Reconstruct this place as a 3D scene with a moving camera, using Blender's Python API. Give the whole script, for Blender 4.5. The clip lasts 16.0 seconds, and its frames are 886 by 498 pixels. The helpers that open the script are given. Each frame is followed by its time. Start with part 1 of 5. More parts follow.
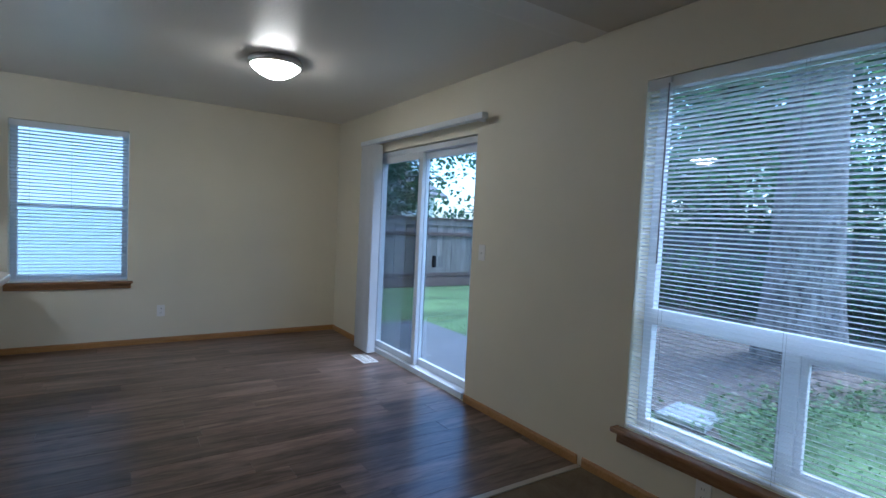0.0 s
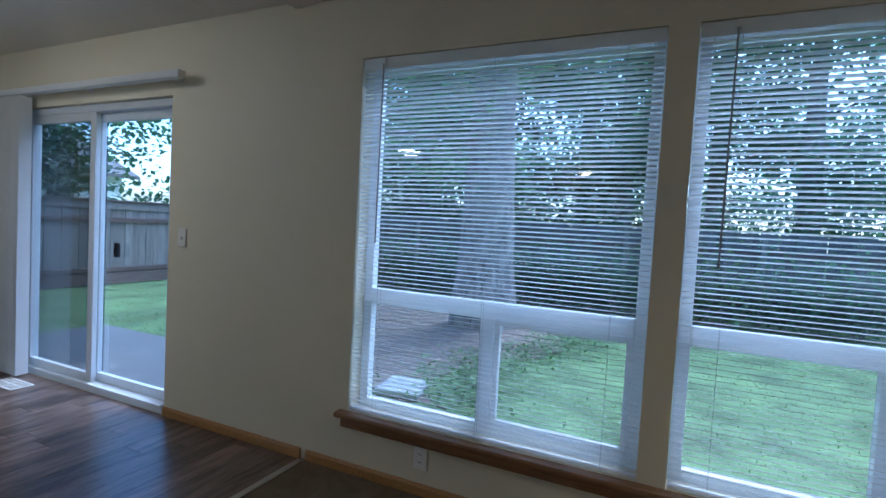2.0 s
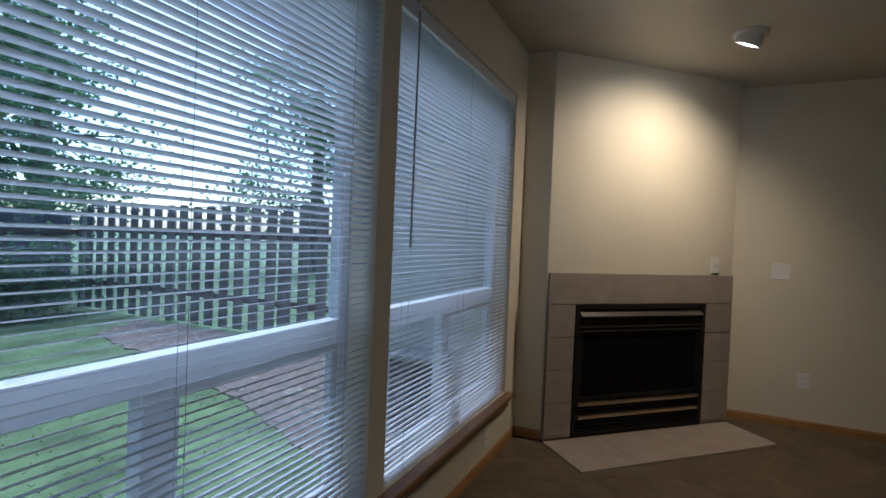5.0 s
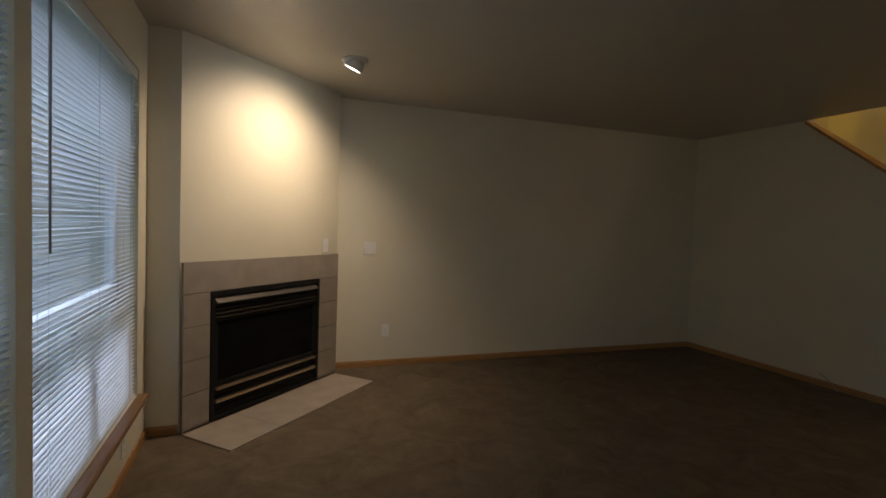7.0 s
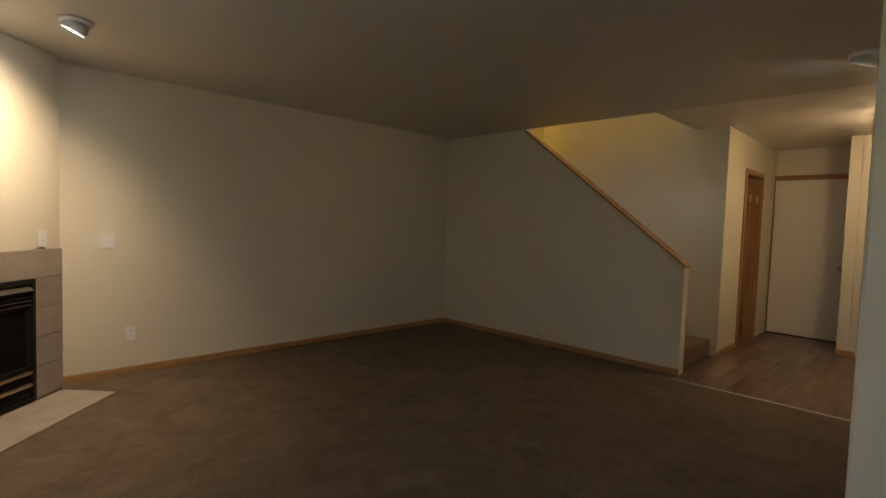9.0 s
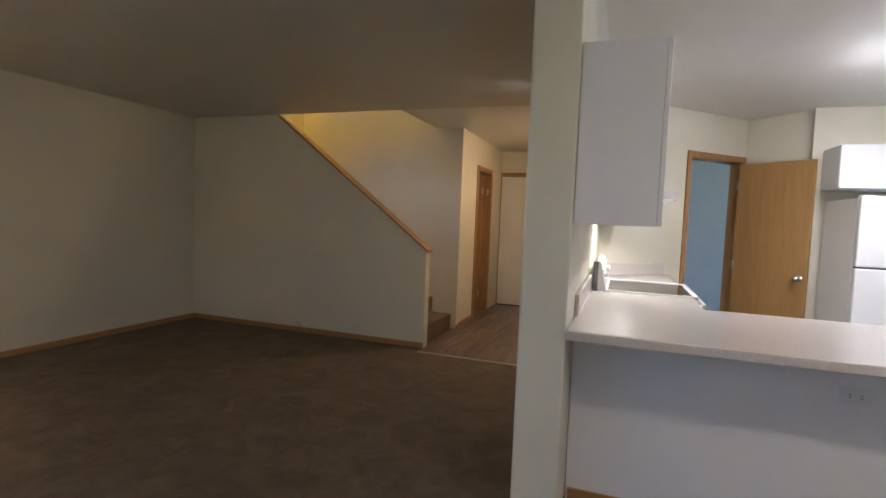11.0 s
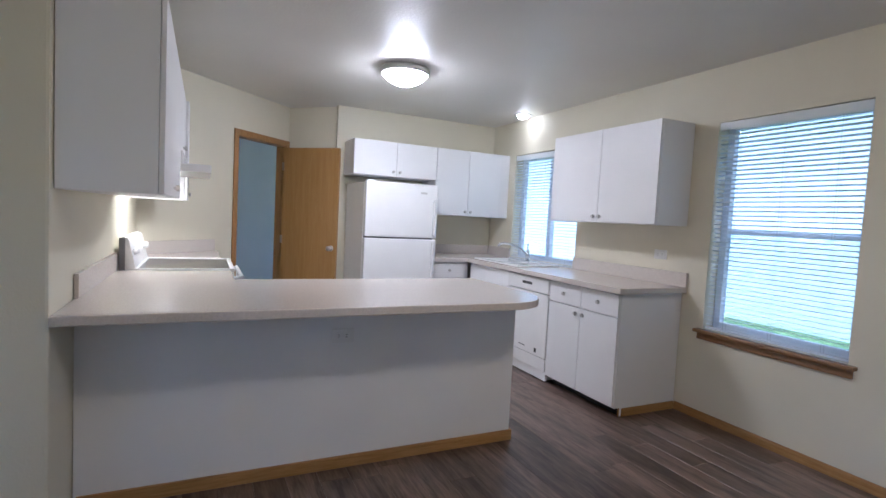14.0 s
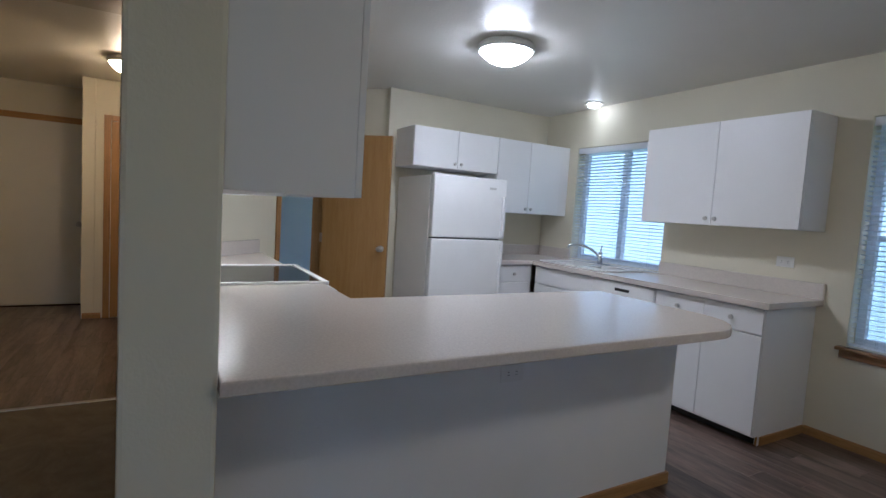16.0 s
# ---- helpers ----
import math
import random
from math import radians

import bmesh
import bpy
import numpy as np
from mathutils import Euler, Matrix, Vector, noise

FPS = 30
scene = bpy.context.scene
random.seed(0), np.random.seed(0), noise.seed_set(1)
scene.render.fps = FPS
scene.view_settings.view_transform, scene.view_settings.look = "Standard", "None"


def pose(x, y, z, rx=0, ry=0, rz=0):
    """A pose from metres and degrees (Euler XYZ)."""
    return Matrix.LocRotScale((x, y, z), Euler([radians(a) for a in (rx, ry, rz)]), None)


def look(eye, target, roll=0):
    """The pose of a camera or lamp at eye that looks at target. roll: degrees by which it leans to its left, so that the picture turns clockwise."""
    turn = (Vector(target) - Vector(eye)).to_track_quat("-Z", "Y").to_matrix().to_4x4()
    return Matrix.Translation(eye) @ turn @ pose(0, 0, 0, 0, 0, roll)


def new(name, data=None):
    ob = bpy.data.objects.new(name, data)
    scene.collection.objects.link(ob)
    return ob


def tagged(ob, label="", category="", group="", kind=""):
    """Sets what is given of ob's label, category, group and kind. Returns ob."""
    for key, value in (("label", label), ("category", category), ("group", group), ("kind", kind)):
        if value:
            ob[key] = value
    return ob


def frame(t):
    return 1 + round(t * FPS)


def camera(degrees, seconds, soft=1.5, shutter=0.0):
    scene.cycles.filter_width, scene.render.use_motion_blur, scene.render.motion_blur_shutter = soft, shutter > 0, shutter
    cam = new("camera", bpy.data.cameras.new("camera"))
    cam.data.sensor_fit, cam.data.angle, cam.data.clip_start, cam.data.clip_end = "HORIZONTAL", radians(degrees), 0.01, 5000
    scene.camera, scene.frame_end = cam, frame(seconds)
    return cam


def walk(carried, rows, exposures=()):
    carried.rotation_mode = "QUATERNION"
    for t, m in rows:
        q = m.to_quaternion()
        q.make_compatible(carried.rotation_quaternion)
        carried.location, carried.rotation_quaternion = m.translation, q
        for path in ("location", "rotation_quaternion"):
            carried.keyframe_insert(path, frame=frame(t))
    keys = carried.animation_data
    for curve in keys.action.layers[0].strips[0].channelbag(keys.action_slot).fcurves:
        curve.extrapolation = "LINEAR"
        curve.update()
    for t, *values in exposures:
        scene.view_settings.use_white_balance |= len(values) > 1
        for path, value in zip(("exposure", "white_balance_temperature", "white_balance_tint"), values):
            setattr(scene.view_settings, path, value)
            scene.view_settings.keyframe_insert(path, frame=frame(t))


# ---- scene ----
PATH = [
    (0, (0.482, 0.553, 1.361), (1.584, 2.218, 1.256), 2.8),
    (0.5, (0.512, 0.526, 1.386), (1.788, 2.062, 1.27), 2.8),
    (1, (0.517, 0.493, 1.357), (1.953, 1.882, 1.258), 3.1),
    (1.5, (0.524, 0.538, 1.326), (2.132, 1.724, 1.242), 3.4),
    (2, (0.612, 0.671, 1.315), (2.421, 1.519, 1.222), 3.1),
    (2.5, (0.705, 0.934, 1.265), (2.669, 1.308, 1.211), 3.1),
    (3, (0.814, 1.325, 1.265), (2.797, 1.067, 1.221), 2.8),
    (3.5, (1.088, 1.606, 1.313), (2.93, 0.834, 1.211), 3.1),
    (4, (1.378, 1.843, 1.293), (2.952, 0.612, 1.221), 3.3),
    (4.5, (1.625, 2.067, 1.265), (2.905, 0.531, 1.223), 3.0),
    (5, (1.830, 2.202, 1.245), (2.681, 0.392, 1.206), 2.3),
    (7.5, (2.127, 2.517, 1.354), (1.232, 0.732, 1.249), 2.0),
    (8, (2.101, 2.564, 1.327), (1.044, 0.868, 1.232), 1.7),
    (8.5, (2.099, 2.595, 1.333), (0.862, 1.026, 1.232), 1.8),
    (9, (2.11, 2.632, 1.347), (0.696, 1.221, 1.241), 1.9),
    (11.5, (2.084, 2.909, 1.365), (0.143, 2.441, 1.234), 2.4),
    (12, (2.09, 2.971, 1.366), (0.11, 2.718, 1.232), 2.5),
    (12.5, (2.09, 3.013, 1.34), (0.094, 2.988, 1.214), 2.7),
    (13, (2.101, 3.052, 1.339), (0.117, 3.264, 1.212), 2.7),
    (13.5, (2.117, 3.077, 1.332), (0.21, 3.667, 1.207), 2.9),
    (14, (2.111, 3.125, 1.326), (0.309, 3.984, 1.205), 3.0),
    (14.5, (2.11, 3.154, 1.322), (0.409, 4.2, 1.2), 3.1),
    (15, (1.968, 3.051, 1.321), (0.308, 4.16, 1.192), 3.3),
    (15.5, (1.618, 2.813, 1.329), (-0.044, 3.918, 1.194), 3.5),
    (16, (1.198, 2.516, 1.342), (-0.538, 3.497, 1.191), 3.6),
]
# seconds, stops, kelvin, tint
EXPOSURES = [(0.0, 2.05, 4450, 9), (1.5, 1.92, 4400, 9), (2.5, 1.85, 4420, 9), (3.5, 1.65, 4500, 11), (4.2, 1.4, 4680, 12), (5.0, 1.18, 4820, 13), (7.5, 1.7, 5350, 13), (9.0, 2.2, 5500, 12), (11.5, 2.87, 4950, 19), (12.5, 2.77, 4850, 19), (14.0, 2.58, 4800, 18), (15.0, 2.4, 4780, 15), (16.0, 2.0, 4700, 14)]
cam = camera(82.7, 16.0)
walk(cam, [(t, look(eye, target, roll)) for t, eye, target, roll in PATH],
     exposures=EXPOSURES)

# ---- light ----
world = bpy.data.worlds.new("sky")
scene.world = world
world.use_nodes = True
wn = world.node_tree.nodes
sky = wn.new("ShaderNodeTexSky")
sky.sky_type, sky.sun_disc = "NISHITA", False
sky.sun_elevation, sky.sun_rotation = radians(59), radians(112)
sky.air_density, sky.dust_density = 1.0, 2.0
world.node_tree.links.new(sky.outputs[0], wn["Background"].inputs[0])
wn["Background"].inputs[1].default_value = 0.15
sun_data = bpy.data.lights.new("sun", "SUN")
sun_data.energy, sun_data.angle, sun_data.color = 1.5, radians(50), (1, 0.97, 0.93)
sun = new("sun", sun_data)
sun.matrix_world = look((4.4, -1.8, 8.0), (0, 0, 0))

WARM = (1.0, 0.76, 0.48)
DOME_POWER = 7.5
SPOT_POWER = 27.0

# ---- plan ----
XA, YB, YD = 2.755, 6.325, -2.126      # window wall, kitchen wall, fireplace-side end wall
XF = -3.30                             # fridge wall
XS, XT = -2.705, -3.75                 # stair half wall, stair back wall
HL, HK = 2.45, 2.47                    # ceilings: living room, dining and kitchen
PY0, PY1, PX = 2.44, 2.641, -0.05      # partition faces and its end
Q0, Q1, Q2 = (-2.493, 2.641), (-3.82, 3.968), (-3.35, 4.437)
GZ = -0.18                             # garden level

# ---- materials ----


def material(name, color, rough=0.5, metal=0.0, vary=0.08, scale=6.0, bump=0.0, bump_scale=200.0, per_object=0.0, coat=0.0):
    m = bpy.data.materials.new(name)
    m.use_nodes = True
    n, l = m.node_tree.nodes, m.node_tree.links
    b = n["Principled BSDF"]
    b.inputs["Roughness"].default_value, b.inputs["Metallic"].default_value = rough, metal
    b.inputs["Coat Weight"].default_value = coat
    co = n.new("ShaderNodeTexCoord")
    big = n.new("ShaderNodeTexNoise")
    big.inputs["Scale"].default_value, big.inputs["Detail"].default_value = scale, 6.0
    l.new(co.outputs["Object"], big.inputs["Vector"])
    ramp = n.new("ShaderNodeValToRGB")
    ramp.color_ramp.elements[0].position, ramp.color_ramp.elements[1].position = 0.3, 0.7
    ramp.color_ramp.elements[0].color = (*[c * (1 - vary) for c in color], 1)
    ramp.color_ramp.elements[1].color = (*[min(1, c * (1 + vary)) for c in color], 1)
    l.new(big.outputs["Fac"], ramp.inputs["Fac"])
    out = ramp.outputs["Color"]
    if per_object:
        info = n.new("ShaderNodeObjectInfo")
        hsv = n.new("ShaderNodeHueSaturation")
        span = n.new("ShaderNodeMapRange")
        span.inputs["To Min"].default_value, span.inputs["To Max"].default_value = 1 - per_object, 1 + per_object
        l.new(info.outputs["Random"], span.inputs["Value"])
        l.new(span.outputs["Result"], hsv.inputs["Value"])
        l.new(out, hsv.inputs["Color"])
        out = hsv.outputs["Color"]
    l.new(out, b.inputs["Base Color"])
    if bump:
        tex = n.new("ShaderNodeTexNoise")
        tex.inputs["Scale"].default_value, tex.inputs["Detail"].default_value = bump_scale, 3.0
        l.new(co.outputs["Object"], tex.inputs["Vector"])
        bp = n.new("ShaderNodeBump")
        bp.inputs["Strength"].default_value, bp.inputs["Distance"].default_value = bump, 0.004
        l.new(tex.outputs["Fac"], bp.inputs["Height"])
        l.new(bp.outputs["Normal"], b.inputs["Normal"])
    return m


def let_through(m, share, color=(0.80, 0.83, 0.85)):
    """Thin plastic: part of the light shines through to the other side."""
    n, l = m.node_tree.nodes, m.node_tree.links
    mix, thin = n.new("ShaderNodeMixShader"), n.new("ShaderNodeBsdfTranslucent")
    thin.inputs[0].default_value, mix.inputs[0].default_value = (*color, 1), share
    l.new(n["Principled BSDF"].outputs[0], mix.inputs[1])
    l.new(thin.outputs[0], mix.inputs[2])
    l.new(mix.outputs[0], n["Material Output"].inputs[0])


def grain_material(name, dark, light, stretch, rough, wave=3.0, per_object=0.12, bump=0.1, plank=False):
    """Wood: streaks drawn out along one axis, with knots and a shift from piece to piece."""
    m = bpy.data.materials.new(name)
    m.use_nodes = True
    n, l = m.node_tree.nodes, m.node_tree.links
    b = n["Principled BSDF"]
    co, info = n.new("ShaderNodeTexCoord"), n.new("ShaderNodeObjectInfo")
    mul = n.new("ShaderNodeVectorMath")
    mul.operation = "MULTIPLY"
    mul.inputs[1].default_value = stretch
    off = n.new("ShaderNodeVectorMath")
    off.operation = "ADD"
    far = n.new("ShaderNodeMath")
    far.operation = "MULTIPLY"
    far.inputs[1].default_value = 40.0
    l.new(info.outputs["Random"], far.inputs[0])
    l.new(co.outputs["Object"], mul.inputs[0])
    l.new(mul.outputs[0], off.inputs[0])
    l.new(far.outputs[0], off.inputs[1])
    coarse, fine = n.new("ShaderNodeTexNoise"), n.new("ShaderNodeTexNoise")
    coarse.inputs["Scale"].default_value, coarse.inputs["Detail"].default_value, coarse.inputs["Distortion"].default_value = wave, 5.0, 0.8
    fine.inputs["Scale"].default_value, fine.inputs["Detail"].default_value = wave * 7, 4.0
    l.new(off.outputs[0], coarse.inputs["Vector"])
    l.new(off.outputs[0], fine.inputs["Vector"])
    mix = n.new("ShaderNodeMix")
    mix.data_type = "FLOAT"
    mix.inputs["Factor"].default_value = 0.35
    l.new(coarse.outputs["Fac"], mix.inputs["A"])
    l.new(fine.outputs["Fac"], mix.inputs["B"])
    ramp = n.new("ShaderNodeValToRGB")
    ramp.color_ramp.elements[0].position, ramp.color_ramp.elements[1].position = 0.37, 0.62
    ramp.color_ramp.elements[0].color, ramp.color_ramp.elements[1].color = (*dark, 1), (*light, 1)
    l.new(mix.outputs["Result"], ramp.inputs["Fac"])
    hsv, span = n.new("ShaderNodeHueSaturation"), n.new("ShaderNodeMapRange")
    span.inputs["To Min"].default_value, span.inputs["To Max"].default_value = 1 - per_object, 1 + per_object
    l.new(info.outputs["Random"], span.inputs["Value"])
    l.new(span.outputs["Result"], hsv.inputs["Value"])
    l.new(ramp.outputs["Color"], hsv.inputs["Color"])
    l.new(hsv.outputs["Color"], b.inputs["Base Color"])
    b.inputs["Roughness"].default_value = rough
    bp = n.new("ShaderNodeBump")
    bp.inputs["Strength"].default_value, bp.inputs["Distance"].default_value = bump, 0.002
    l.new(fine.outputs["Fac"], bp.inputs["Height"])
    l.new(bp.outputs["Normal"], b.inputs["Normal"])
    return m


def glow(name, color, strength):
    m = bpy.data.materials.new(name)
    m.use_nodes = True
    b = m.node_tree.nodes["Principled BSDF"]
    b.inputs["Base Color"].default_value = (0.9, 0.88, 0.82, 1)
    b.inputs["Roughness"].default_value = 0.35
    b.inputs["Emission Color"].default_value = (*color, 1)
    b.inputs["Emission Strength"].default_value = strength
    return m


def pane_material(name, tint, gloss):
    m = bpy.data.materials.new(name)
    m.use_nodes = True
    n, l = m.node_tree.nodes, m.node_tree.links
    n.remove(n["Principled BSDF"])
    clear, shine, fres, mix = n.new("ShaderNodeBsdfTransparent"), n.new("ShaderNodeBsdfGlossy"), n.new("ShaderNodeLayerWeight"), n.new("ShaderNodeMixShader")
    clear.inputs[0].default_value, shine.inputs["Roughness"].default_value = (*tint, 1), 0.0
    shine.inputs[0].default_value = (gloss, gloss, gloss, 1)
    # Schlick's curve of the angle: 4 % head on, all at grazing
    power, gain = n.new("ShaderNodeMath"), n.new("ShaderNodeMath")
    power.operation, gain.operation = "POWER", "MULTIPLY_ADD"
    power.inputs[1].default_value, gain.inputs[1].default_value, gain.inputs[2].default_value = 5.0, 0.96, 0.04
    fres.inputs["Blend"].default_value = 0.5
    l.new(fres.outputs["Facing"], power.inputs[0])
    l.new(power.outputs[0], gain.inputs[0])
    l.new(gain.outputs[0], mix.inputs[0])
    l.new(clear.outputs[0], mix.inputs[1])
    l.new(shine.outputs[0], mix.inputs[2])
    l.new(mix.outputs[0], n["Material Output"].inputs[0])
    return m


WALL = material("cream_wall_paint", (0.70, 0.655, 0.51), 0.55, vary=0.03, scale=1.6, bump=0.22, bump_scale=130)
# ceiling paint with the living room's dimmer light put into its colour
LIVING_CEIL = material("dimmed_ceiling_paint", (0.52, 0.485, 0.40), 0.36, vary=0.03, scale=1.2, bump=0.45, bump_scale=55)
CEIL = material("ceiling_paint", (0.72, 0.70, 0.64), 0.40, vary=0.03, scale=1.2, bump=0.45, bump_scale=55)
PANEL = material("white_wall_paint", (0.84, 0.83, 0.81), 0.5, vary=0.03, scale=1.6, bump=0.2, bump_scale=130)
CARPET = material("taupe_carpet", (0.140, 0.104, 0.063), 0.95, vary=0.34, scale=4.2, bump=1.0, bump_scale=240)
wear = CARPET.node_tree.nodes["Noise Texture"].inputs
wear["Distortion"].default_value, wear["Roughness"].default_value = 0.8, 0.78
OAK = grain_material("oak_trim", (0.30, 0.155, 0.046), (0.42, 0.235, 0.08), (30, 30, 1.6), 0.4, 2.5, 0.05)
OAK_X = grain_material("oak_trim_level", (0.30, 0.155, 0.046), (0.42, 0.235, 0.08), (1.6, 30, 30), 0.4, 2.5, 0.05)
OAK_Y = grain_material("oak_trim_deep", (0.30, 0.155, 0.046), (0.42, 0.235, 0.08), (30, 1.6, 30), 0.4, 2.5, 0.05)
OAK_DOOR = grain_material("oak_veneer", (0.345, 0.185, 0.05), (0.40, 0.225, 0.07), (14, 14, 0.9), 0.38, 2.2, 0.03, 0.04)
SILL_WOOD = grain_material("dark_oak_sill", (0.20, 0.105, 0.045), (0.30, 0.17, 0.08), (20, 1.6, 20), 0.22, 2.5, 0.05)
SILL_X = grain_material("dark_oak_sill_level", (0.20, 0.105, 0.045), (0.30, 0.17, 0.08), (1.6, 20, 20), 0.22, 2.5, 0.05)
PLANK = grain_material("vinyl_plank", (0.043, 0.027, 0.021), (0.205, 0.143, 0.112), (1.1, 9.0, 9.0), 0.28, 1.5, 0.26, 0.06)
VINYL = material("white_vinyl", (0.78, 0.80, 0.82), 0.35, vary=0.02)
let_through(VINYL, 0.25, (0.78, 0.82, 0.85))
SLAT = material("blind_slat", (0.86, 0.87, 0.88), 0.4, vary=0.02)
let_through(SLAT, 0.3)
CORD = material("clear_wand", (0.30, 0.30, 0.30), 0.3, vary=0.02)
CAB = material("white_laminate", (0.80, 0.79, 0.78), 0.38, vary=0.02, scale=2)
COUNTER = material("beige_laminate", (0.62, 0.56, 0.50), 0.22, vary=0.07, scale=120)
APPL = material("white_enamel", (0.80, 0.79, 0.77), 0.25, vary=0.015, bump=0.08, bump_scale=350)
NICKEL = material("brushed_nickel", (0.55, 0.53, 0.50), 0.32, 1.0, vary=0.05)
CHROME = material("chrome", (0.75, 0.76, 0.78), 0.12, 1.0, vary=0.02)
BRASS = material("aged_brass", (0.60, 0.50, 0.36), 0.35, 1.0, vary=0.08)
BLACK = material("black_metal", (0.012, 0.012, 0.012), 0.6, vary=0.2)
BLACK.node_tree.nodes["Principled BSDF"].inputs["Specular IOR Level"].default_value = 0.25
DARK = material("dark_gap", (0.03, 0.028, 0.025), 0.8, vary=0.1)
BLACK_GLASS = material("black_glass", (0.012, 0.012, 0.014), 0.08, vary=0.1)
FIRE_GLASS = material("dull_black_glass", (0.008, 0.008, 0.008), 0.25, vary=0.3)
FIRE_GLASS.node_tree.nodes["Principled BSDF"].inputs["Specular IOR Level"].default_value = 0.12
TILE = material("taupe_tile", (0.34, 0.29, 0.24), 0.45, vary=0.10, scale=9, bump=0.1, bump_scale=60, per_object=0.05)
HEARTH = material("hearth_tile", (0.37, 0.315, 0.255), 0.5, vary=0.10, scale=7, bump=0.1, bump_scale=60, per_object=0.04)
GROUT = material("grout", (0.25, 0.21, 0.165), 0.9, vary=0.1, scale=30)
PLATE = material("white_plastic", (0.80, 0.79, 0.76), 0.35, vary=0.01)
DOOR_WHITE = material("white_door_paint", (0.76, 0.73, 0.63), 0.4, vary=0.02, scale=2)
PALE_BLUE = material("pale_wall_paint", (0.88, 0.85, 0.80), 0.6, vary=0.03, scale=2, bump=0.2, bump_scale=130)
SCREEN = pane_material("insect_screen", (0.62, 0.64, 0.66), 0.05)
FINE_SCREEN = pane_material("fine_insect_screen", (0.90, 0.94, 0.95), 0.05)
GLASS = pane_material("window_glass", (0.95, 0.975, 0.98), 0.9)
DOME = glow("lit_dome_glass", WARM, DOME_POWER * 1.4)
UDOME = glow("lit_upstairs_dome_glass", (1.0, 0.60, 0.12), DOME_POWER * 3.4)
HDOME = glow("lit_hall_dome_glass", (1.0, 0.64, 0.30), DOME_POWER * 2.0)
KDOME = glow("lit_kitchen_dome_glass", (1.0, 0.88, 0.72), DOME_POWER * 2.5)
SINK_BULB = glow("lit_sink_bulb", (1.0, 0.90, 0.74), 5.5)
BULB = glow("lit_bulb", (1.0, 0.86, 0.66), 20.0)
GRASS = material("grass_blades", (0.115, 0.178, 0.062), 0.7, vary=0.4, scale=1.8)
let_through(GRASS, 0.5, (0.15, 0.235, 0.075))
SOIL = material("lawn_soil", (0.11, 0.165, 0.058), 0.9, vary=0.42, scale=2.4, bump=1.0, bump_scale=60)
CHIP = material("pale_wood_chips", (0.40, 0.345, 0.28), 0.9, vary=0.5, scale=3)
MULCH = material("bark_mulch", (0.17, 0.135, 0.108), 0.95, vary=0.5, scale=22, bump=1.0, bump_scale=40)
PAVER = material("pale_concrete", (0.38, 0.38, 0.37), 0.8, vary=0.12, scale=5, bump=0.3, bump_scale=90)
CONCRETE = material("patio_concrete", (0.15, 0.15, 0.15), 0.8, vary=0.12, scale=3, bump=0.3, bump_scale=90)
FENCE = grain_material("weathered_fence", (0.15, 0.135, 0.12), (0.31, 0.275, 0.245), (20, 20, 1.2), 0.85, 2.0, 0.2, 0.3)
# fence wood with the shade at the garden's end painted into it
FENCE_SHADED = grain_material("shaded_weathered_fence", (0.075, 0.073, 0.07), (0.17, 0.16, 0.15), (20, 20, 1.2), 0.85, 2.0, 0.2, 0.3)
FENCE_X = grain_material("weathered_rail", (0.10, 0.07, 0.06), (0.18, 0.13, 0.11), (1.2, 20, 20), 0.85, 2.0, 0.2, 0.3)
BARK = grain_material("fir_bark", (0.055, 0.048, 0.045), (0.37, 0.33, 0.30), (5.5, 5.5, 1.8), 0.95, 3.0, 0.05, 1.0)
LEAF_A = material("leaf_green", (0.105, 0.185, 0.10), 0.6, vary=0.5, scale=0.8)
LEAF_B = material("leaf_dark_green", (0.078, 0.145, 0.088), 0.65, vary=0.5, scale=0.8)
let_through(LEAF_A, 0.5, (0.16, 0.29, 0.11))
let_through(LEAF_B, 0.5, (0.13, 0.25, 0.11))
COVER = material("groundcover_leaf", (0.13, 0.20, 0.075), 0.6, vary=0.4, scale=2)
let_through(COVER, 0.3, (0.14, 0.24, 0.08))
SIDING = material("grey_siding", (0.56, 0.55, 0.52), 0.6, vary=0.05, scale=3)
ROOF = material("shingle_roof", (0.12, 0.115, 0.11), 0.9, vary=0.3, scale=20)
HOUSE_WHITE = material("white_siding", (0.84, 0.84, 0.83), 0.6, vary=0.05)

# ---- building blocks ----


def link_mesh(name, bm, mat, of=None, world=True):
    """A mesh object from bm; as a part it is laid into its thing's own axes."""
    if of is not None and world:
        bm.transform(of.matrix_world.inverted())
    me = bpy.data.meshes.new(name)
    bm.normal_update()
    bm.to_mesh(me)
    bm.free()
    me.materials.append(mat)
    ob = new(name, me)
    if of is not None:
        ob.parent = of
    return ob


def put_box(bm, lo, hi, bevel=0.0):
    made = bmesh.ops.create_cube(bm, size=1)["verts"]
    for v in made:
        v.co = Vector([(lo[i] + hi[i]) / 2 + v.co[i] * (hi[i] - lo[i]) for i in range(3)])
    if bevel:
        edges = list({e for v in made for e in v.link_edges})
        bmesh.ops.bevel(bm, geom=edges, offset=bevel, segments=2, profile=0.6, affect="EDGES")
    return bm


def block(name, lo, hi, mat, of=None, bevel=0.0, world=True):
    return link_mesh(name, put_box(bmesh.new(), lo, hi, bevel), mat, of, world)


def blocks(name, spans, mat, of=None, bevel=0.0, world=True):
    bm = bmesh.new()
    for lo, hi in spans:
        put_box(bm, lo, hi, bevel)
    return link_mesh(name, bm, mat, of, world)


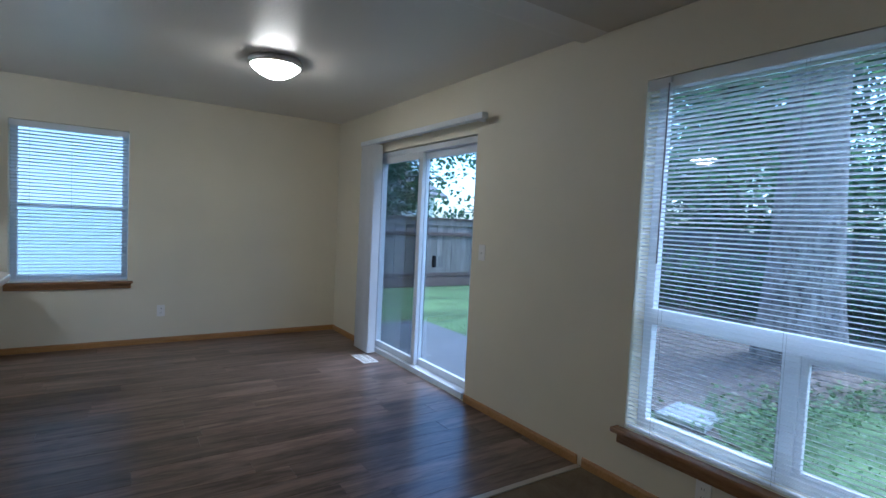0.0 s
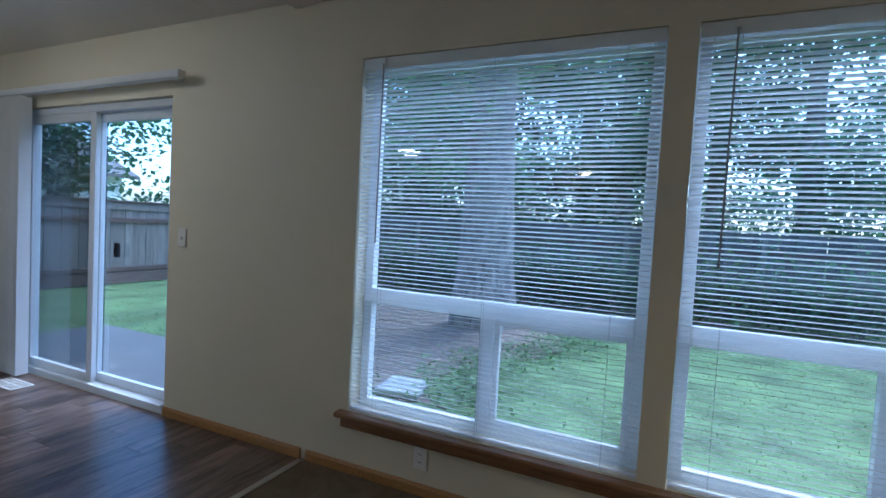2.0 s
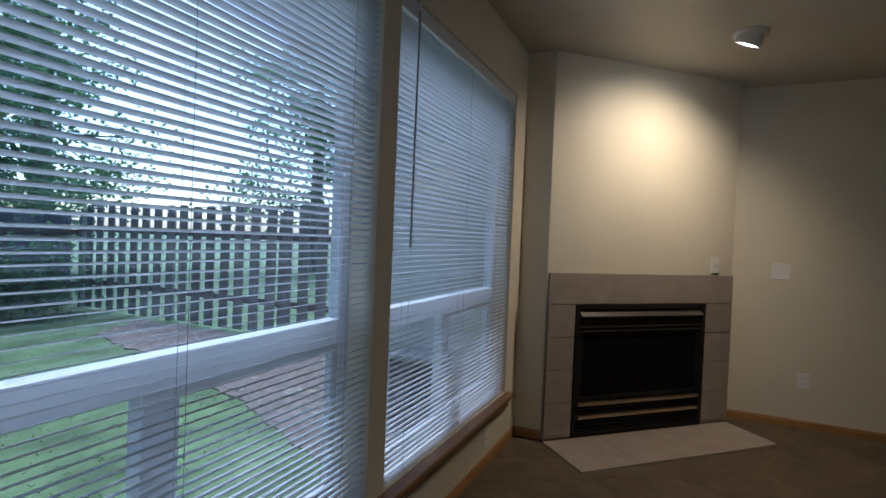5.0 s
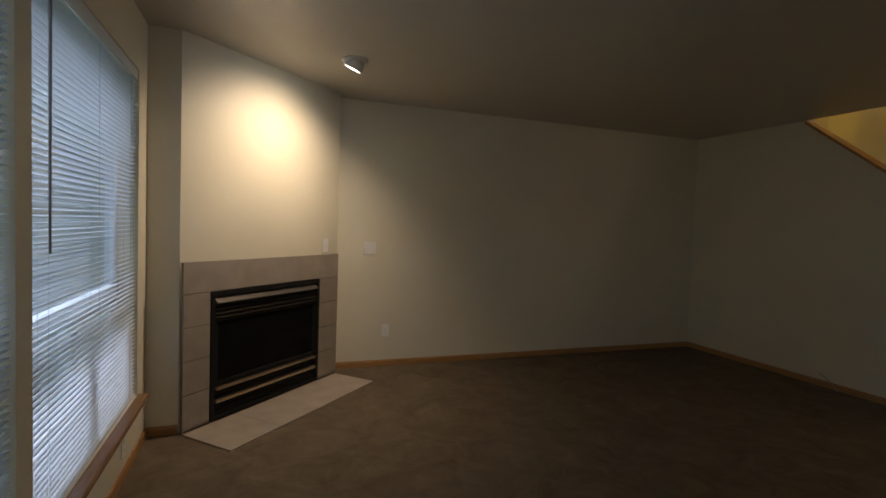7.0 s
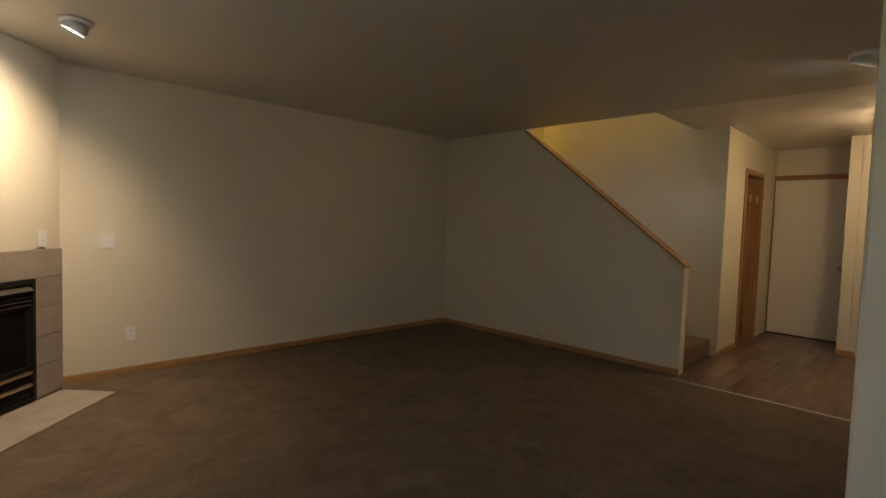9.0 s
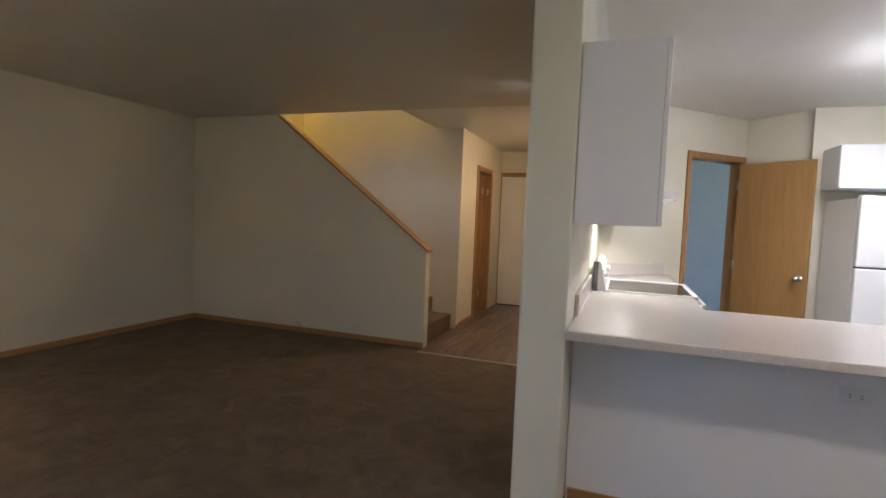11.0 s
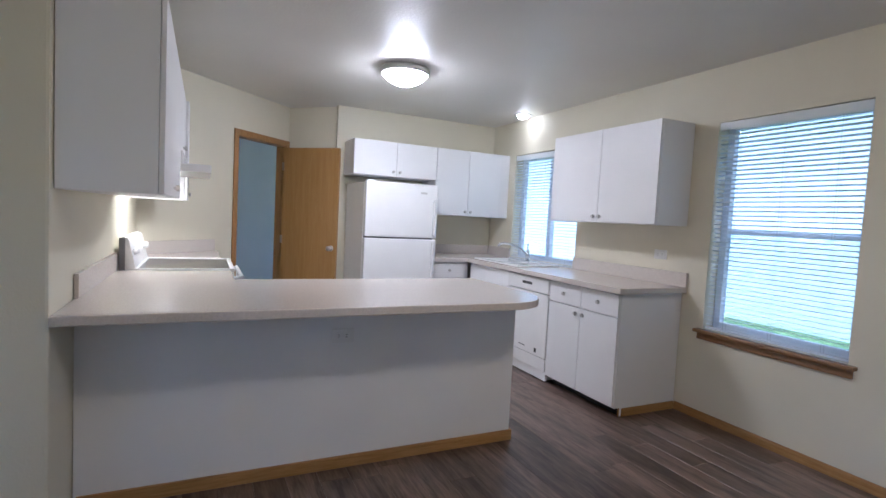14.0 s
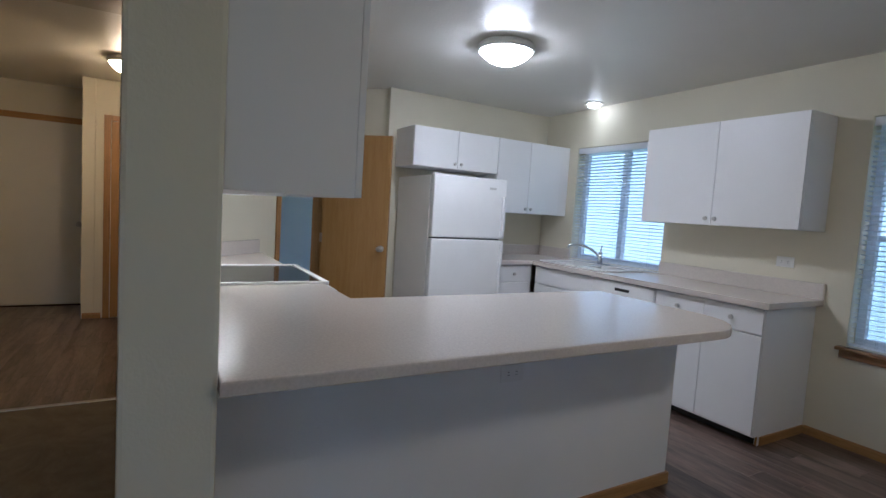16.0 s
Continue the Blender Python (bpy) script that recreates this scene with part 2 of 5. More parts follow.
def put_tube(bm, a, b, r0, r1=None, seg=16):
    a, b = Vector(a), Vector(b)
    made = bmesh.ops.create_cone(bm, cap_ends=True, segments=seg, radius1=r0, radius2=r0 if r1 is None else r1, depth=(b - a).length)["verts"]
    m = Matrix.Translation((a + b) / 2) @ (b - a).to_track_quat("Z", "Y").to_matrix().to_4x4()
    bmesh.ops.transform(bm, matrix=m, verts=made)
    return bm


def tube(name, a, b, r0, mat, of=None, r1=None, seg=16, world=True):
    ob = link_mesh(name, put_tube(bmesh.new(), a, b, r0, r1, seg), mat, of, world)
    for p in ob.data.polygons:
        p.use_smooth = len(p.vertices) == 4
    return ob


def lathe(name, rings, mat, of=None, seg=40, world=False):
    """A turned shape from (radius, height) rings."""
    bm = bmesh.new()
    loops = []
    for r, z in rings:
        loops.append([bm.verts.new((max(r, 1e-4) * math.cos(2 * math.pi * i / seg), max(r, 1e-4) * math.sin(2 * math.pi * i / seg), z)) for i in range(seg)])
    for low, high in zip(loops, loops[1:]):
        for i in range(seg):
            bm.faces.new((low[i], low[(i + 1) % seg], high[(i + 1) % seg], high[i]))
    bm.faces.new(loops[0][::-1])
    bm.faces.new(loops[-1])
    bmesh.ops.recalc_face_normals(bm, faces=bm.faces)
    ob = link_mesh(name, bm, mat, of, world)
    for p in ob.data.polygons:
        p.use_smooth = True
    return ob


def prism(name, outline, z0, z1, mat, of=None, bevel=0.0, world=True):
    bm = bmesh.new()
    low = [bm.verts.new((x, y, z0)) for x, y in outline]
    high = [bm.verts.new((x, y, z1)) for x, y in outline]
    bm.faces.new(low[::-1])
    bm.faces.new(high)
    for i in range(len(low)):
        j = (i + 1) % len(low)
        bm.faces.new((low[i], low[j], high[j], high[i]))
    bmesh.ops.recalc_face_normals(bm, faces=bm.faces)
    if bevel:
        edges = [e for e in bm.edges if abs(e.verts[0].co.z - e.verts[1].co.z) < 1e-6]
        bmesh.ops.bevel(bm, geom=edges, offset=bevel, segments=2, profile=0.5, affect="EDGES")
    return link_mesh(name, bm, mat, of, world)


def swept(name, points, radius, mat, of=None, world=True):
    """A round cable or pipe through points."""
    cu = bpy.data.curves.new(name, "CURVE")
    cu.dimensions, cu.bevel_depth, cu.bevel_resolution = "3D", radius, 4
    sp = cu.splines.new("BEZIER")
    sp.bezier_points.add(len(points) - 1)
    inv = of.matrix_world.inverted() if of is not None and world else Matrix()
    for bp, p in zip(sp.bezier_points, points):
        bp.co, bp.handle_left_type, bp.handle_right_type = inv @ Vector(p), "AUTO", "AUTO"
    cu.materials.append(mat)
    tmp = bpy.data.objects.new(name, cu)
    me = bpy.data.meshes.new_from_object(tmp)
    bpy.data.objects.remove(tmp)
    me.materials.clear()
    me.materials.append(mat)
    for p in me.polygons:
        p.use_smooth = True
    ob = new(name, me)
    if of is not None:
        ob.parent = of
    return ob


def thing(name, label, category, base, rz=0.0, group="", kind=""):
    ob = new(name)
    ob.matrix_world = pose(*base, 0, 0, rz)
    ob.matrix_basis = pose(*base, 0, 0, rz)
    ob.empty_display_size = 0.1
    bpy.context.view_layer.update()
    return tagged(ob, label, category, group, kind)


def structure(ob):
    return tagged(ob, kind="structure")


def holed_wall(name, length, height, thick, holes, m, mat, z0=0.0):
    """A wall along its own x, front face at y = 0 and its thickness towards -y, with holes (u0, u1, z0, z1) right through it."""
    us = sorted({0.0, length, *[h[0] for h in holes], *[h[1] for h in holes]})
    zs = sorted({z0, height, *[h[2] for h in holes], *[h[3] for h in holes]})
    us, zs = [u for u in us if 0 <= u <= length], [z for z in zs if z0 <= z <= height]
    solid = {}
    for i in range(len(us) - 1):
        for j in range(len(zs) - 1):
            u, z = (us[i] + us[i + 1]) / 2, (zs[j] + zs[j + 1]) / 2
            solid[i, j] = not any(h[0] < u < h[1] and h[2] < z < h[3] for h in holes)
    bm = bmesh.new()
    grid = {}

    def vert(i, j, y):
        if (i, j, y) not in grid:
            grid[i, j, y] = bm.verts.new((us[i], y, zs[j]))
        return grid[i, j, y]

    for (i, j), full in solid.items():
        if not full:
            continue
        bm.faces.new([vert(a, b, 0.0) for a, b in ((i, j), (i + 1, j), (i + 1, j + 1), (i, j + 1))])
        bm.faces.new([vert(a, b, -thick) for a, b in ((i, j), (i, j + 1), (i + 1, j + 1), (i + 1, j))])
        for (di, dj), (p, q) in (((-1, 0), ((i, j), (i, j + 1))), ((1, 0), ((i + 1, j), (i + 1, j + 1))), ((0, -1), ((i, j), (i + 1, j))), ((0, 1), ((i, j + 1), (i + 1, j + 1)))):
            if not solid.get((i + di, j + dj), False):
                bm.faces.new((vert(*p, 0.0), vert(*q, 0.0), vert(*q, -thick), vert(*p, -thick)))
    bmesh.ops.recalc_face_normals(bm, faces=bm.faces)
    ob = structure(link_mesh(name, bm, mat))
    ob.matrix_basis = m
    return ob


def rail(name, a, b, height, mat, depth=0.013, side=1, z=0.0):
    """A baseboard from a to b, standing out to the left of that way (side -1: to the right), with a rounded top."""
    a, b = Vector(a), Vector(b)
    u = (b - a).normalized()
    ang = math.degrees(math.atan2(u.y, u.x))
    bm = bmesh.new()
    prof = [(0.001, 0.002), (depth, 0.002), (depth, height * 0.75), (depth * 0.55, height), (0.001, height)]
    ends = []
    for x in (0.0, (b - a).length):
        ends.append([bm.verts.new((x, p[0] * side, p[1])) for p in prof])
    n = len(prof)
    for i in range(n):
        bm.faces.new((ends[0][i], ends[0][(i + 1) % n], ends[1][(i + 1) % n], ends[1][i]))
    bm.faces.new(ends[0][::-1])
    bm.faces.new(ends[1])
    bmesh.ops.recalc_face_normals(bm, faces=bm.faces)
    ob = structure(link_mesh(name, bm, mat))
    ob.matrix_basis = pose(a.x, a.y, z, 0, 0, ang)
    return ob


# ---- walls, floors, ceilings ----
W1, W2 = (0.765, 2.174), (-0.728, 0.656)
WZ0, WZ1 = 0.328, 2.133
SD = (3.592, 5.34, 2.035)
DWX, DWZ = (-0.272, 0.624), (0.645, 2.087)
KWX, KWZ = (-2.79, -1.68), (0.925, 2.082)

# window wall: its own x runs towards -y
holed_wall("wall_east", YB + 0.15 - (YD - 0.15), 2.7, 0.15,
           [(YB + 0.15 - W1[1], YB + 0.15 - W1[0], WZ0, WZ1), (YB + 0.15 - W2[1], YB + 0.15 - W2[0], WZ0, WZ1), (YB + 0.15 - SD[1], YB + 0.15 - SD[0], 0.0, SD[2])],
           pose(XA, YB + 0.15, 0, 0, 0, -90) @ Matrix.Scale(-1, 4, (0, 1, 0)), WALL, -0.2)
holed_wall("wall_north", XA - (-6.5), 2.7, 0.15,
           [(XA + 3.75, XA + 6.1, 0.4, 2.3), (XA - DWX[1], XA - DWX[0], *DWZ), (XA - KWX[1], XA - KWX[0], *KWZ)],
           pose(XA, YB, 0, 0, 0, 180), WALL, -0.2)
holed_wall("wall_south", XA - (-5.0), 5.2, 0.15, [], pose(-5.0, YD, 0), WALL, -0.2)
holed_wall("wall_fridge", YB - Q2[1], 2.7, 0.12, [], pose(XF, YB, 0, 0, 0, -90), WALL)
# diagonal pantry walls
D1 = math.hypot(Q1[0] - Q0[0], Q1[1] - Q0[1])
pantry_wall = holed_wall("wall_pantry", D1, 2.7, 0.11, [(0.055, 0.80, 0.0, 2.045)], pose(*Q1, 0, 0, 0, -45), WALL)
holed_wall("wall_corner", math.hypot(Q2[0] - Q1[0], Q2[1] - Q1[1]), 2.7, 0.11, [], pose(*Q2, 0, 0, 0, -135), WALL)
holed_wall("wall_jog", 0.06, 2.7, 0.05, [], pose(XF - 0.055, Q2[1], 0), WALL)
# partition with its end, kitchen against living room and hall
partition = structure(block("wall_partition", (-5.05, PY0, 0), (PX, PY1, 2.7), WALL, bevel=0.012))
# living room: stair half wall with a sloping top
SL = (2.45 - 1.045) / (-0.885 - 0.955)
bm = bmesh.new()
outline = [(YD, 0.0), (0.955, 0.0), (0.955, 1.012), (-0.885, 1.012 + SL * (-0.885 - 0.955)), (-0.885, 2.62), (YD, 2.62)]
front = [bm.verts.new((XS, y, z)) for y, z in outline]
back = [bm.verts.new((XS - 0.11, y, z)) for y, z in outline]
bm.faces.new(front)
bm.faces.new(back[::-1])
for i in range(len(outline)):
    bm.faces.new((front[i], back[i], back[(i + 1) % 6], front[(i + 1) % 6]))
bmesh.ops.recalc_face_normals(bm, faces=bm.faces)
structure(link_mesh("wall_stair", bm, WALL))
bm = bmesh.new()
for x0, x1 in ((XS + 0.018, XS - 0.128),):
    n = [bm.verts.new((x, y, 1.012 + SL * (y - 0.955) + dz)) for dz in (0.002, 0.028) for x, y in ((x0, 0.972), (x1, 0.972), (x1, -0.885), (x0, -0.885))]
    for f in ((0, 1, 2, 3), (7, 6, 5, 4), (0, 4, 5, 1), (1, 5, 6, 2), (2, 6, 7, 3), (3, 7, 4, 0)):
        bm.faces.new([n[i] for i in f])
bmesh.ops.recalc_face_normals(bm, faces=bm.faces)
tagged(link_mesh("trim_stair_cap", bm, OAK_Y), kind="structure")
# stairwell walls up to the next floor
structure(block("wall_stair_back", (XT - 0.11, -1.06, 0), (XT, 0.965, 5.0), WALL))
structure(block("wall_stair_return", (-5.0, -1.06, 1.2), (XT - 0.112, -0.95, 5.0), WALL))
structure(block("wall_stair_end", (-5.0, YD, 1.2), (-4.9, -1.062, 5.0), WALL))
structure(block("wall_stair_upper", (XS - 0.11, YD, 2.63), (XS, 0.62, 5.0), WALL))
structure(block("wall_stair_head", (XT, 0.62, 2.45), (XS, 0.74, 5.0), WALL))
structure(block("ceiling_stairwell", (-5.1, YD - 0.1, 5.0), (XS + 0.1, 0.9, 5.1), CEIL))
# hall
holed_wall("wall_hall_left", 2.10 - 0.112, 2.6, 0.11, [(0.66, 1.36, 0.0, 2.035)], pose(-5.85, 0.955, 0), WALL)
structure(block("wall_hall_end", (-6.0, 0.0, 0), (-5.85, 1.95, 2.6), WALL))
structure(block("wall_hall_corner", (-5.849, 1.82, 0), (-5.05, 1.93, 2.6), WALL))
structure(block("wall_hall_closet", (-5.16, 1.932, 0), (-5.05, PY0, 2.6), WALL))
structure(block("wall_side_room", (-5.85, -0.4, 0), (XT - 0.12, -0.3, 2.6), WALL))
# fireplace chase in the corner
FL, FR = Vector((2.575, -0.915)), Vector((1.482, -1.993))
chase = [(XA, -0.94), (FL.x, -0.94), (FR.x, FR.y - 0.01), (FR.x, YD), (XA, YD)]
prism("wall_chase", chase, 0.0, 2.6, WALL)
structure(bpy.data.objects["wall_chase"])
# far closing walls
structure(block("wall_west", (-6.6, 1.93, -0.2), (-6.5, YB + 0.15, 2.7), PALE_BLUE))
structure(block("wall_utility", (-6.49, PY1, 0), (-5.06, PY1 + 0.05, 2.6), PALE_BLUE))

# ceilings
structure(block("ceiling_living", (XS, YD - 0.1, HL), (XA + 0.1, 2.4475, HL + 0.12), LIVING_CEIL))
structure(block("ceiling_hall", (-6.6, 0.62, HL + 0.001), (XS - 0.001, 2.4475, HL + 0.12), CEIL))
structure(block("ceiling_side_room", (-6.6, -0.95, HL), (XT - 0.111, 0.618, HL + 0.1), CEIL))
structure(block("ceiling_kitchen", (-6.6, 2.72, HK), (XA + 0.1, YB + 0.1, HK + 0.1), CEIL))
# shallow header in line with the partition, between the two ceilings
bm = bmesh.new()
prof = [(2.448, HL), (2.47, HL - 0.002), (2.60, HL - 0.014), (2.625, HL - 0.013), (2.655, HL + 0.006), (2.695, HK), (2.7195, HK), (2.7195, 2.56), (2.448, 2.56)]
ends = [[bm.verts.new((x, y, z)) for y, z in prof] for x in (-6.6, XA + 0.1)]
for i in range(len(prof)):
    j = (i + 1) % len(prof)
    bm.faces.new((ends[0][i], ends[0][j], ends[1][j], ends[1][i]))
bm.faces.new(ends[0])
bm.faces.new(ends[1])
bmesh.ops.recalc_face_normals(bm, faces=bm.faces)
structure(link_mesh("ceiling_step", bm, CEIL))

# floors
floor_dining = structure(block("floor", (-6.55, 2.45, -0.12), (XA, YB, -0.004), DARK))
floor_hall = structure(block("floor_hall", (-6.0, -0.4, -0.12), (-2.55, 2.449, -0.004), DARK))
carpet = structure(prism("carpet", [(XS, YD), (XA, YD), (XA, 2.449), (-2.55, 2.449), (-2.55, 0.957), (XS, 0.957)], -0.12, 0.004, CARPET))
tagged(block("trim_carpet_strip", (PX, 2.43, 0.0), (XA - 0.014, 2.468, 0.009), NICKEL, bevel=0.003), kind="structure")
tagged(block("trim_hall_strip", (-2.57, 0.96, 0.0), (-2.535, PY0, 0.009), NICKEL, bevel=0.003), kind="structure")

# stairs with carpeted treads
stairs = thing("stairs", "carpeted taupe stairs rising behind a half wall", "stairs", (XT, 0.9, 0.0), kind="structure")
for i in range(8):
    y1 = 0.90 - 0.25 * i
    block("tread", (XT + 0.002, -1.06 if i == 7 else y1 - 0.25, 0.19 * i), (XS - 0.112, y1, 0.19 * (i + 1)), CARPET, stairs, 0.018)
block("landing", (-4.9, YD, 1.25), (XS - 0.112, -1.062, 1.71), CARPET, stairs, 0.018)

# baseboards
BB = 0.06
for k, (a, b, s) in enumerate([
        ((XA, 2.47), (XA, SD[0]), 1), ((XA, SD[1]), (XA, YB), 1), ((XA, -0.94), (XA, 2.43), 1),
        ((XA, YB), (-0.45, YB), 1), ((-0.46, YB - 0.02), (-0.46, 5.78), -1),
        ((XS, YD), (FR.x, YD), 1), ((XS, 0.955), (XS, YD), 1), ((XA - 0.014, -0.94), (FL.x + 0.004, -0.94), -1),
        ((-5.05, PY0), (PX, PY0), -1), ((PX, PY0), (PX, PY1), -1),
        ((XT, 0.955), (-4.42, 0.955), -1), ((-5.05, 1.83), (-5.05, 1.99), -1)]):
    rail("baseboard", a, b, BB, OAK_X if abs(a[1] - b[1]) < 0.01 else OAK_Y, side=s)

# ---- windows and blinds ----


def window_unit(name, width, height, m, style):
    """White vinyl window in its own axes: x across, z up from the sill, y = 0 the face turned to the room."""
    win = new(name)
    win.matrix_basis = m
    win.matrix_world = m
    structure(win)
    f, d = 0.05, 0.05
    spans = [((0, -d, 0), (f, 0, height)), ((width - f, -d, 0), (width, 0, height)), ((f, -d, 0), (width - f, 0, f)), ((f, -d, height - f), (width - f, 0, height))]
    blocks("frame", spans, VINYL, win, 0.006, world=False)
    if style == "picture":
        r0, r1 = 0.555, 0.635
        block("rail", (f, -d + 0.002, r0), (width - f, 0.008, r1), VINYL, win, 0.006, world=False)
        mid = width / 2
        block("mullion", (mid - 0.035, -d + 0.004, f), (mid + 0.035, 0.004, r0), VINYL, win, 0.005, world=False)
        s = 0.028
        sash = [((f, -0.034, f), (f + s, -0.006, r0)), ((mid - 0.035 - s, -0.034, f), (mid - 0.035, -0.006, r0)), ((f + s, -0.034, f), (mid - 0.035 - s, -0.006, f + s)), ((f + s, -0.034, r0 - s), (mid - 0.035 - s, -0.006, r0))]
        blocks("sash", sash, VINYL, win, 0.004, world=False)
        panes = [((f, -0.026, r1), (width - f, -0.022, height - f)), ((f + s, -0.026, f + s), (mid - 0.035 - s, -0.022, r0 - s)), ((mid + 0.035, -0.040, f), (width - f, -0.036, r0))]
    elif style == "hung":
        r = height * 0.47
        block("rail", (f, -d + 0.002, r), (width - f, -0.012, r + 0.026), VINYL, win, 0.005, world=False)
        sc = block("screen", (f, -0.046, f), (width - f, -0.044, r), FINE_SCREEN, win, world=False)
        sc.visible_shadow = False
        panes = [((f, -0.026, r + 0.026), (width - f, -0.022, height - f)), ((f, -0.030, f), (width - f, -0.026, r))]
    else:
        mid = width * 0.5
        block("mullion", (mid - 0.03, -d + 0.002, f), (mid + 0.03, 0.006, height - f), VINYL, win, 0.005, world=False)
        panes = [((f, -0.026, f), (mid - 0.03, -0.022, height - f)), ((mid + 0.03, -0.030, f), (width - f, -0.026, height - f))]
    for lo, hi in panes:
        p = block("pane", lo, hi, GLASS, win, world=False)
        p.visible_shadow = False
    return win


def slat_mesh(width, depth, rise, thick):
    bm = bmesh.new()
    ys = [-0.5, -0.2, 0.2, 0.5]
    top = [[bm.verts.new((x, y * depth, rise * (1 - (2 * y) ** 2))) for y in ys] for x in (0, width)]
    low = [[bm.verts.new((x, y * depth, rise * (1 - (2 * y) ** 2) - thick)) for y in ys] for x in (0, width)]
    for i in range(3):
        bm.faces.new((top[0][i], top[1][i], top[1][i + 1], top[0][i + 1]))
        bm.faces.new((low[0][i + 1], low[1][i + 1], low[1][i], low[0][i]))
    for i, flip in ((0, False), (3, True)):
        f = (top[0][i], low[0][i], low[1][i], top[1][i])
        bm.faces.new(f[::-1] if flip else f)
    for e in (0, 1):
        f = [*top[e], *low[e][::-1]]
        bm.faces.new(f if e == 0 else f[::-1])
    bmesh.ops.recalc_face_normals(bm, faces=bm.faces)
    me = bpy.data.meshes.new("slat")
    bm.to_mesh(me)
    bm.free()
    me.materials.append(SLAT)
    return me


def venetian_blind(label, width, height, m, pitch, tilt, wand_x, wand_len):
    """A lowered blind with slats, cords, rails and a wand; own x across, z up from the bottom rail, y towards the room."""
    b = new("venetian_blind")
    b.matrix_basis = m
    b.matrix_world = m
    tagged(b, label, "blind", "venetian blinds in the windows")
    blocks("headrail", [((0, 0.0155, height - 0.055), (width, 0.0175, height)), ((0, -0.016, height - 0.002), (width, 0.0155, height)), ((0, -0.018, height - 0.030), (width, -0.016, height))], SLAT, b, world=False)
    block("bottom_rail", (0.002, -0.014, 0), (width - 0.002, 0.014, 0.014), SLAT, b, 0.004, world=False)
    me = slat_mesh(width - 0.006, 0.026 if pitch < 0.03 else 0.033, 0.0016, 0.0007)
    n = int((height - 0.075) / pitch)
    for i in range(n):
        s = new("slat", me)
        s.parent = b
        s.matrix_basis = pose(0.003, 0, 0.03 + pitch * i, tilt + random.uniform(-1.2, 1.2), random.uniform(-0.06, 0.06), 0)
    bm = bmesh.new()
    for u in (0.14, width / 2, width - 0.14):
        for y in (-0.0155, 0.0155):
            put_box(bm, (u - 0.0005, y - 0.0005, 0.012), (u + 0.0005, y + 0.0005, height - 0.04))
    link_mesh("cord", bm, CORD, b, world=False)
    if wand_x:
        tube("wand", (wand_x, 0.028, height - 0.03), (wand_x + 0.004, 0.026, height - wand_len), 0.004, CORD, b, seg=8, world=False)
        block("bracket", (wand_x - 0.01, 0.010, height - 0.035), (wand_x + 0.01, 0.032, height - 0.004), SLAT, b, 0.003, world=False)
    return b


def east(y, z, x):
    """Own x towards -y, own y towards the room (-x)."""
    return Matrix(((0, -1, 0, x), (-1, 0, 0, y), (0, 0, 1, z), (0, 0, 0, 1)))


def north(x, z, y):
    """Own x towards +x, own y towards the room (-y), own z up."""
    return Matrix(((-1, 0, 0, x), (0, -1, 0, y), (0, 0, 1, z), (0, 0, 0, 1)))


for i, (y0, y1) in enumerate((W1, W2)):
    # mirrored axes would flip the faces, so the unit is turned about z only
    window_unit(f"window_{i + 1}", y1 - y0 - 0.004, WZ1 - WZ0 - 0.004, pose(XA + 0.10, y0 + 0.002, WZ0 + 0.002, 0, 0, 90), "picture")
    venetian_blind("white aluminium venetian blind lowered with its slats open", y1 - y0 - 0.008, WZ1 - WZ0 - 0.008, pose(XA + 0.022, y0 + 0.004, WZ0 + 0.004, 0, 0, 90), 0.022, 14, y1 - y0 - 0.13, 0.92)
window_unit("window_3", DWX[1] - DWX[0] - 0.004, DWZ[1] - DWZ[0] - 0.004, pose(DWX[1] - 0.002, YB + 0.10, DWZ[0] + 0.002, 0, 0, 180), "hung")
venetian_blind("white aluminium venetian blind lowered over a bright window", DWX[1] - DWX[0] - 0.01, DWZ[1] - DWZ[0] - 0.014, pose(DWX[1] - 0.005, YB + 0.022, DWZ[0] + 0.008, 0, 0, 180), 0.0305, 13, 0, 0)
window_unit("window_4", KWX[1] - KWX[0] - 0.004, KWZ[1] - KWZ[0] - 0.004, pose(KWX[1] - 0.002, YB + 0.10, KWZ[0] + 0.002, 0, 0, 180), "slider")
venetian_blind("white venetian blind lowered in the window over the sink", KWX[1] - KWX[0] - 0.01, KWZ[1] - KWZ[0] - 0.014, pose(KWX[1] - 0.005, YB + 0.022, KWZ[0] + 0.008, 0, 0, 180), 0.0305, 13, 0, 0)

# wooden stools and aprons
sill = structure(blocks("window_sill_1", [((XA - 0.055, -0.765, WZ0 - 0.028), (XA + 0.095, 2.225, WZ0 - 0.001))], SILL_WOOD, bevel=0.009))
structure(block("trim_apron_1", (XA - 0.019, -0.745, WZ0 - 0.085), (XA - 0.0005, 2.205, WZ0 - 0.029), SILL_WOOD, bevel=0.005))
structure(block("window_sill_2", (DWX[0] - 0.045, YB - 0.05, DWZ[0] - 0.026), (DWX[1] + 0.045, YB + 0.095, DWZ[0] - 0.001), SILL_X, bevel=0.008))
structure(block("trim_apron_2", (DWX[0] - 0.03, YB - 0.018, DWZ[0] - 0.075), (DWX[1] + 0.03, YB - 0.0005, DWZ[0] - 0.027), SILL_X, bevel=0.005))
structure(block("window_sill_3", (KWX[0], YB - 0.01, KWZ[0] - 0.02), (KWX[1], YB + 0.095, KWZ[0] - 0.001), VINYL, bevel=0.004))

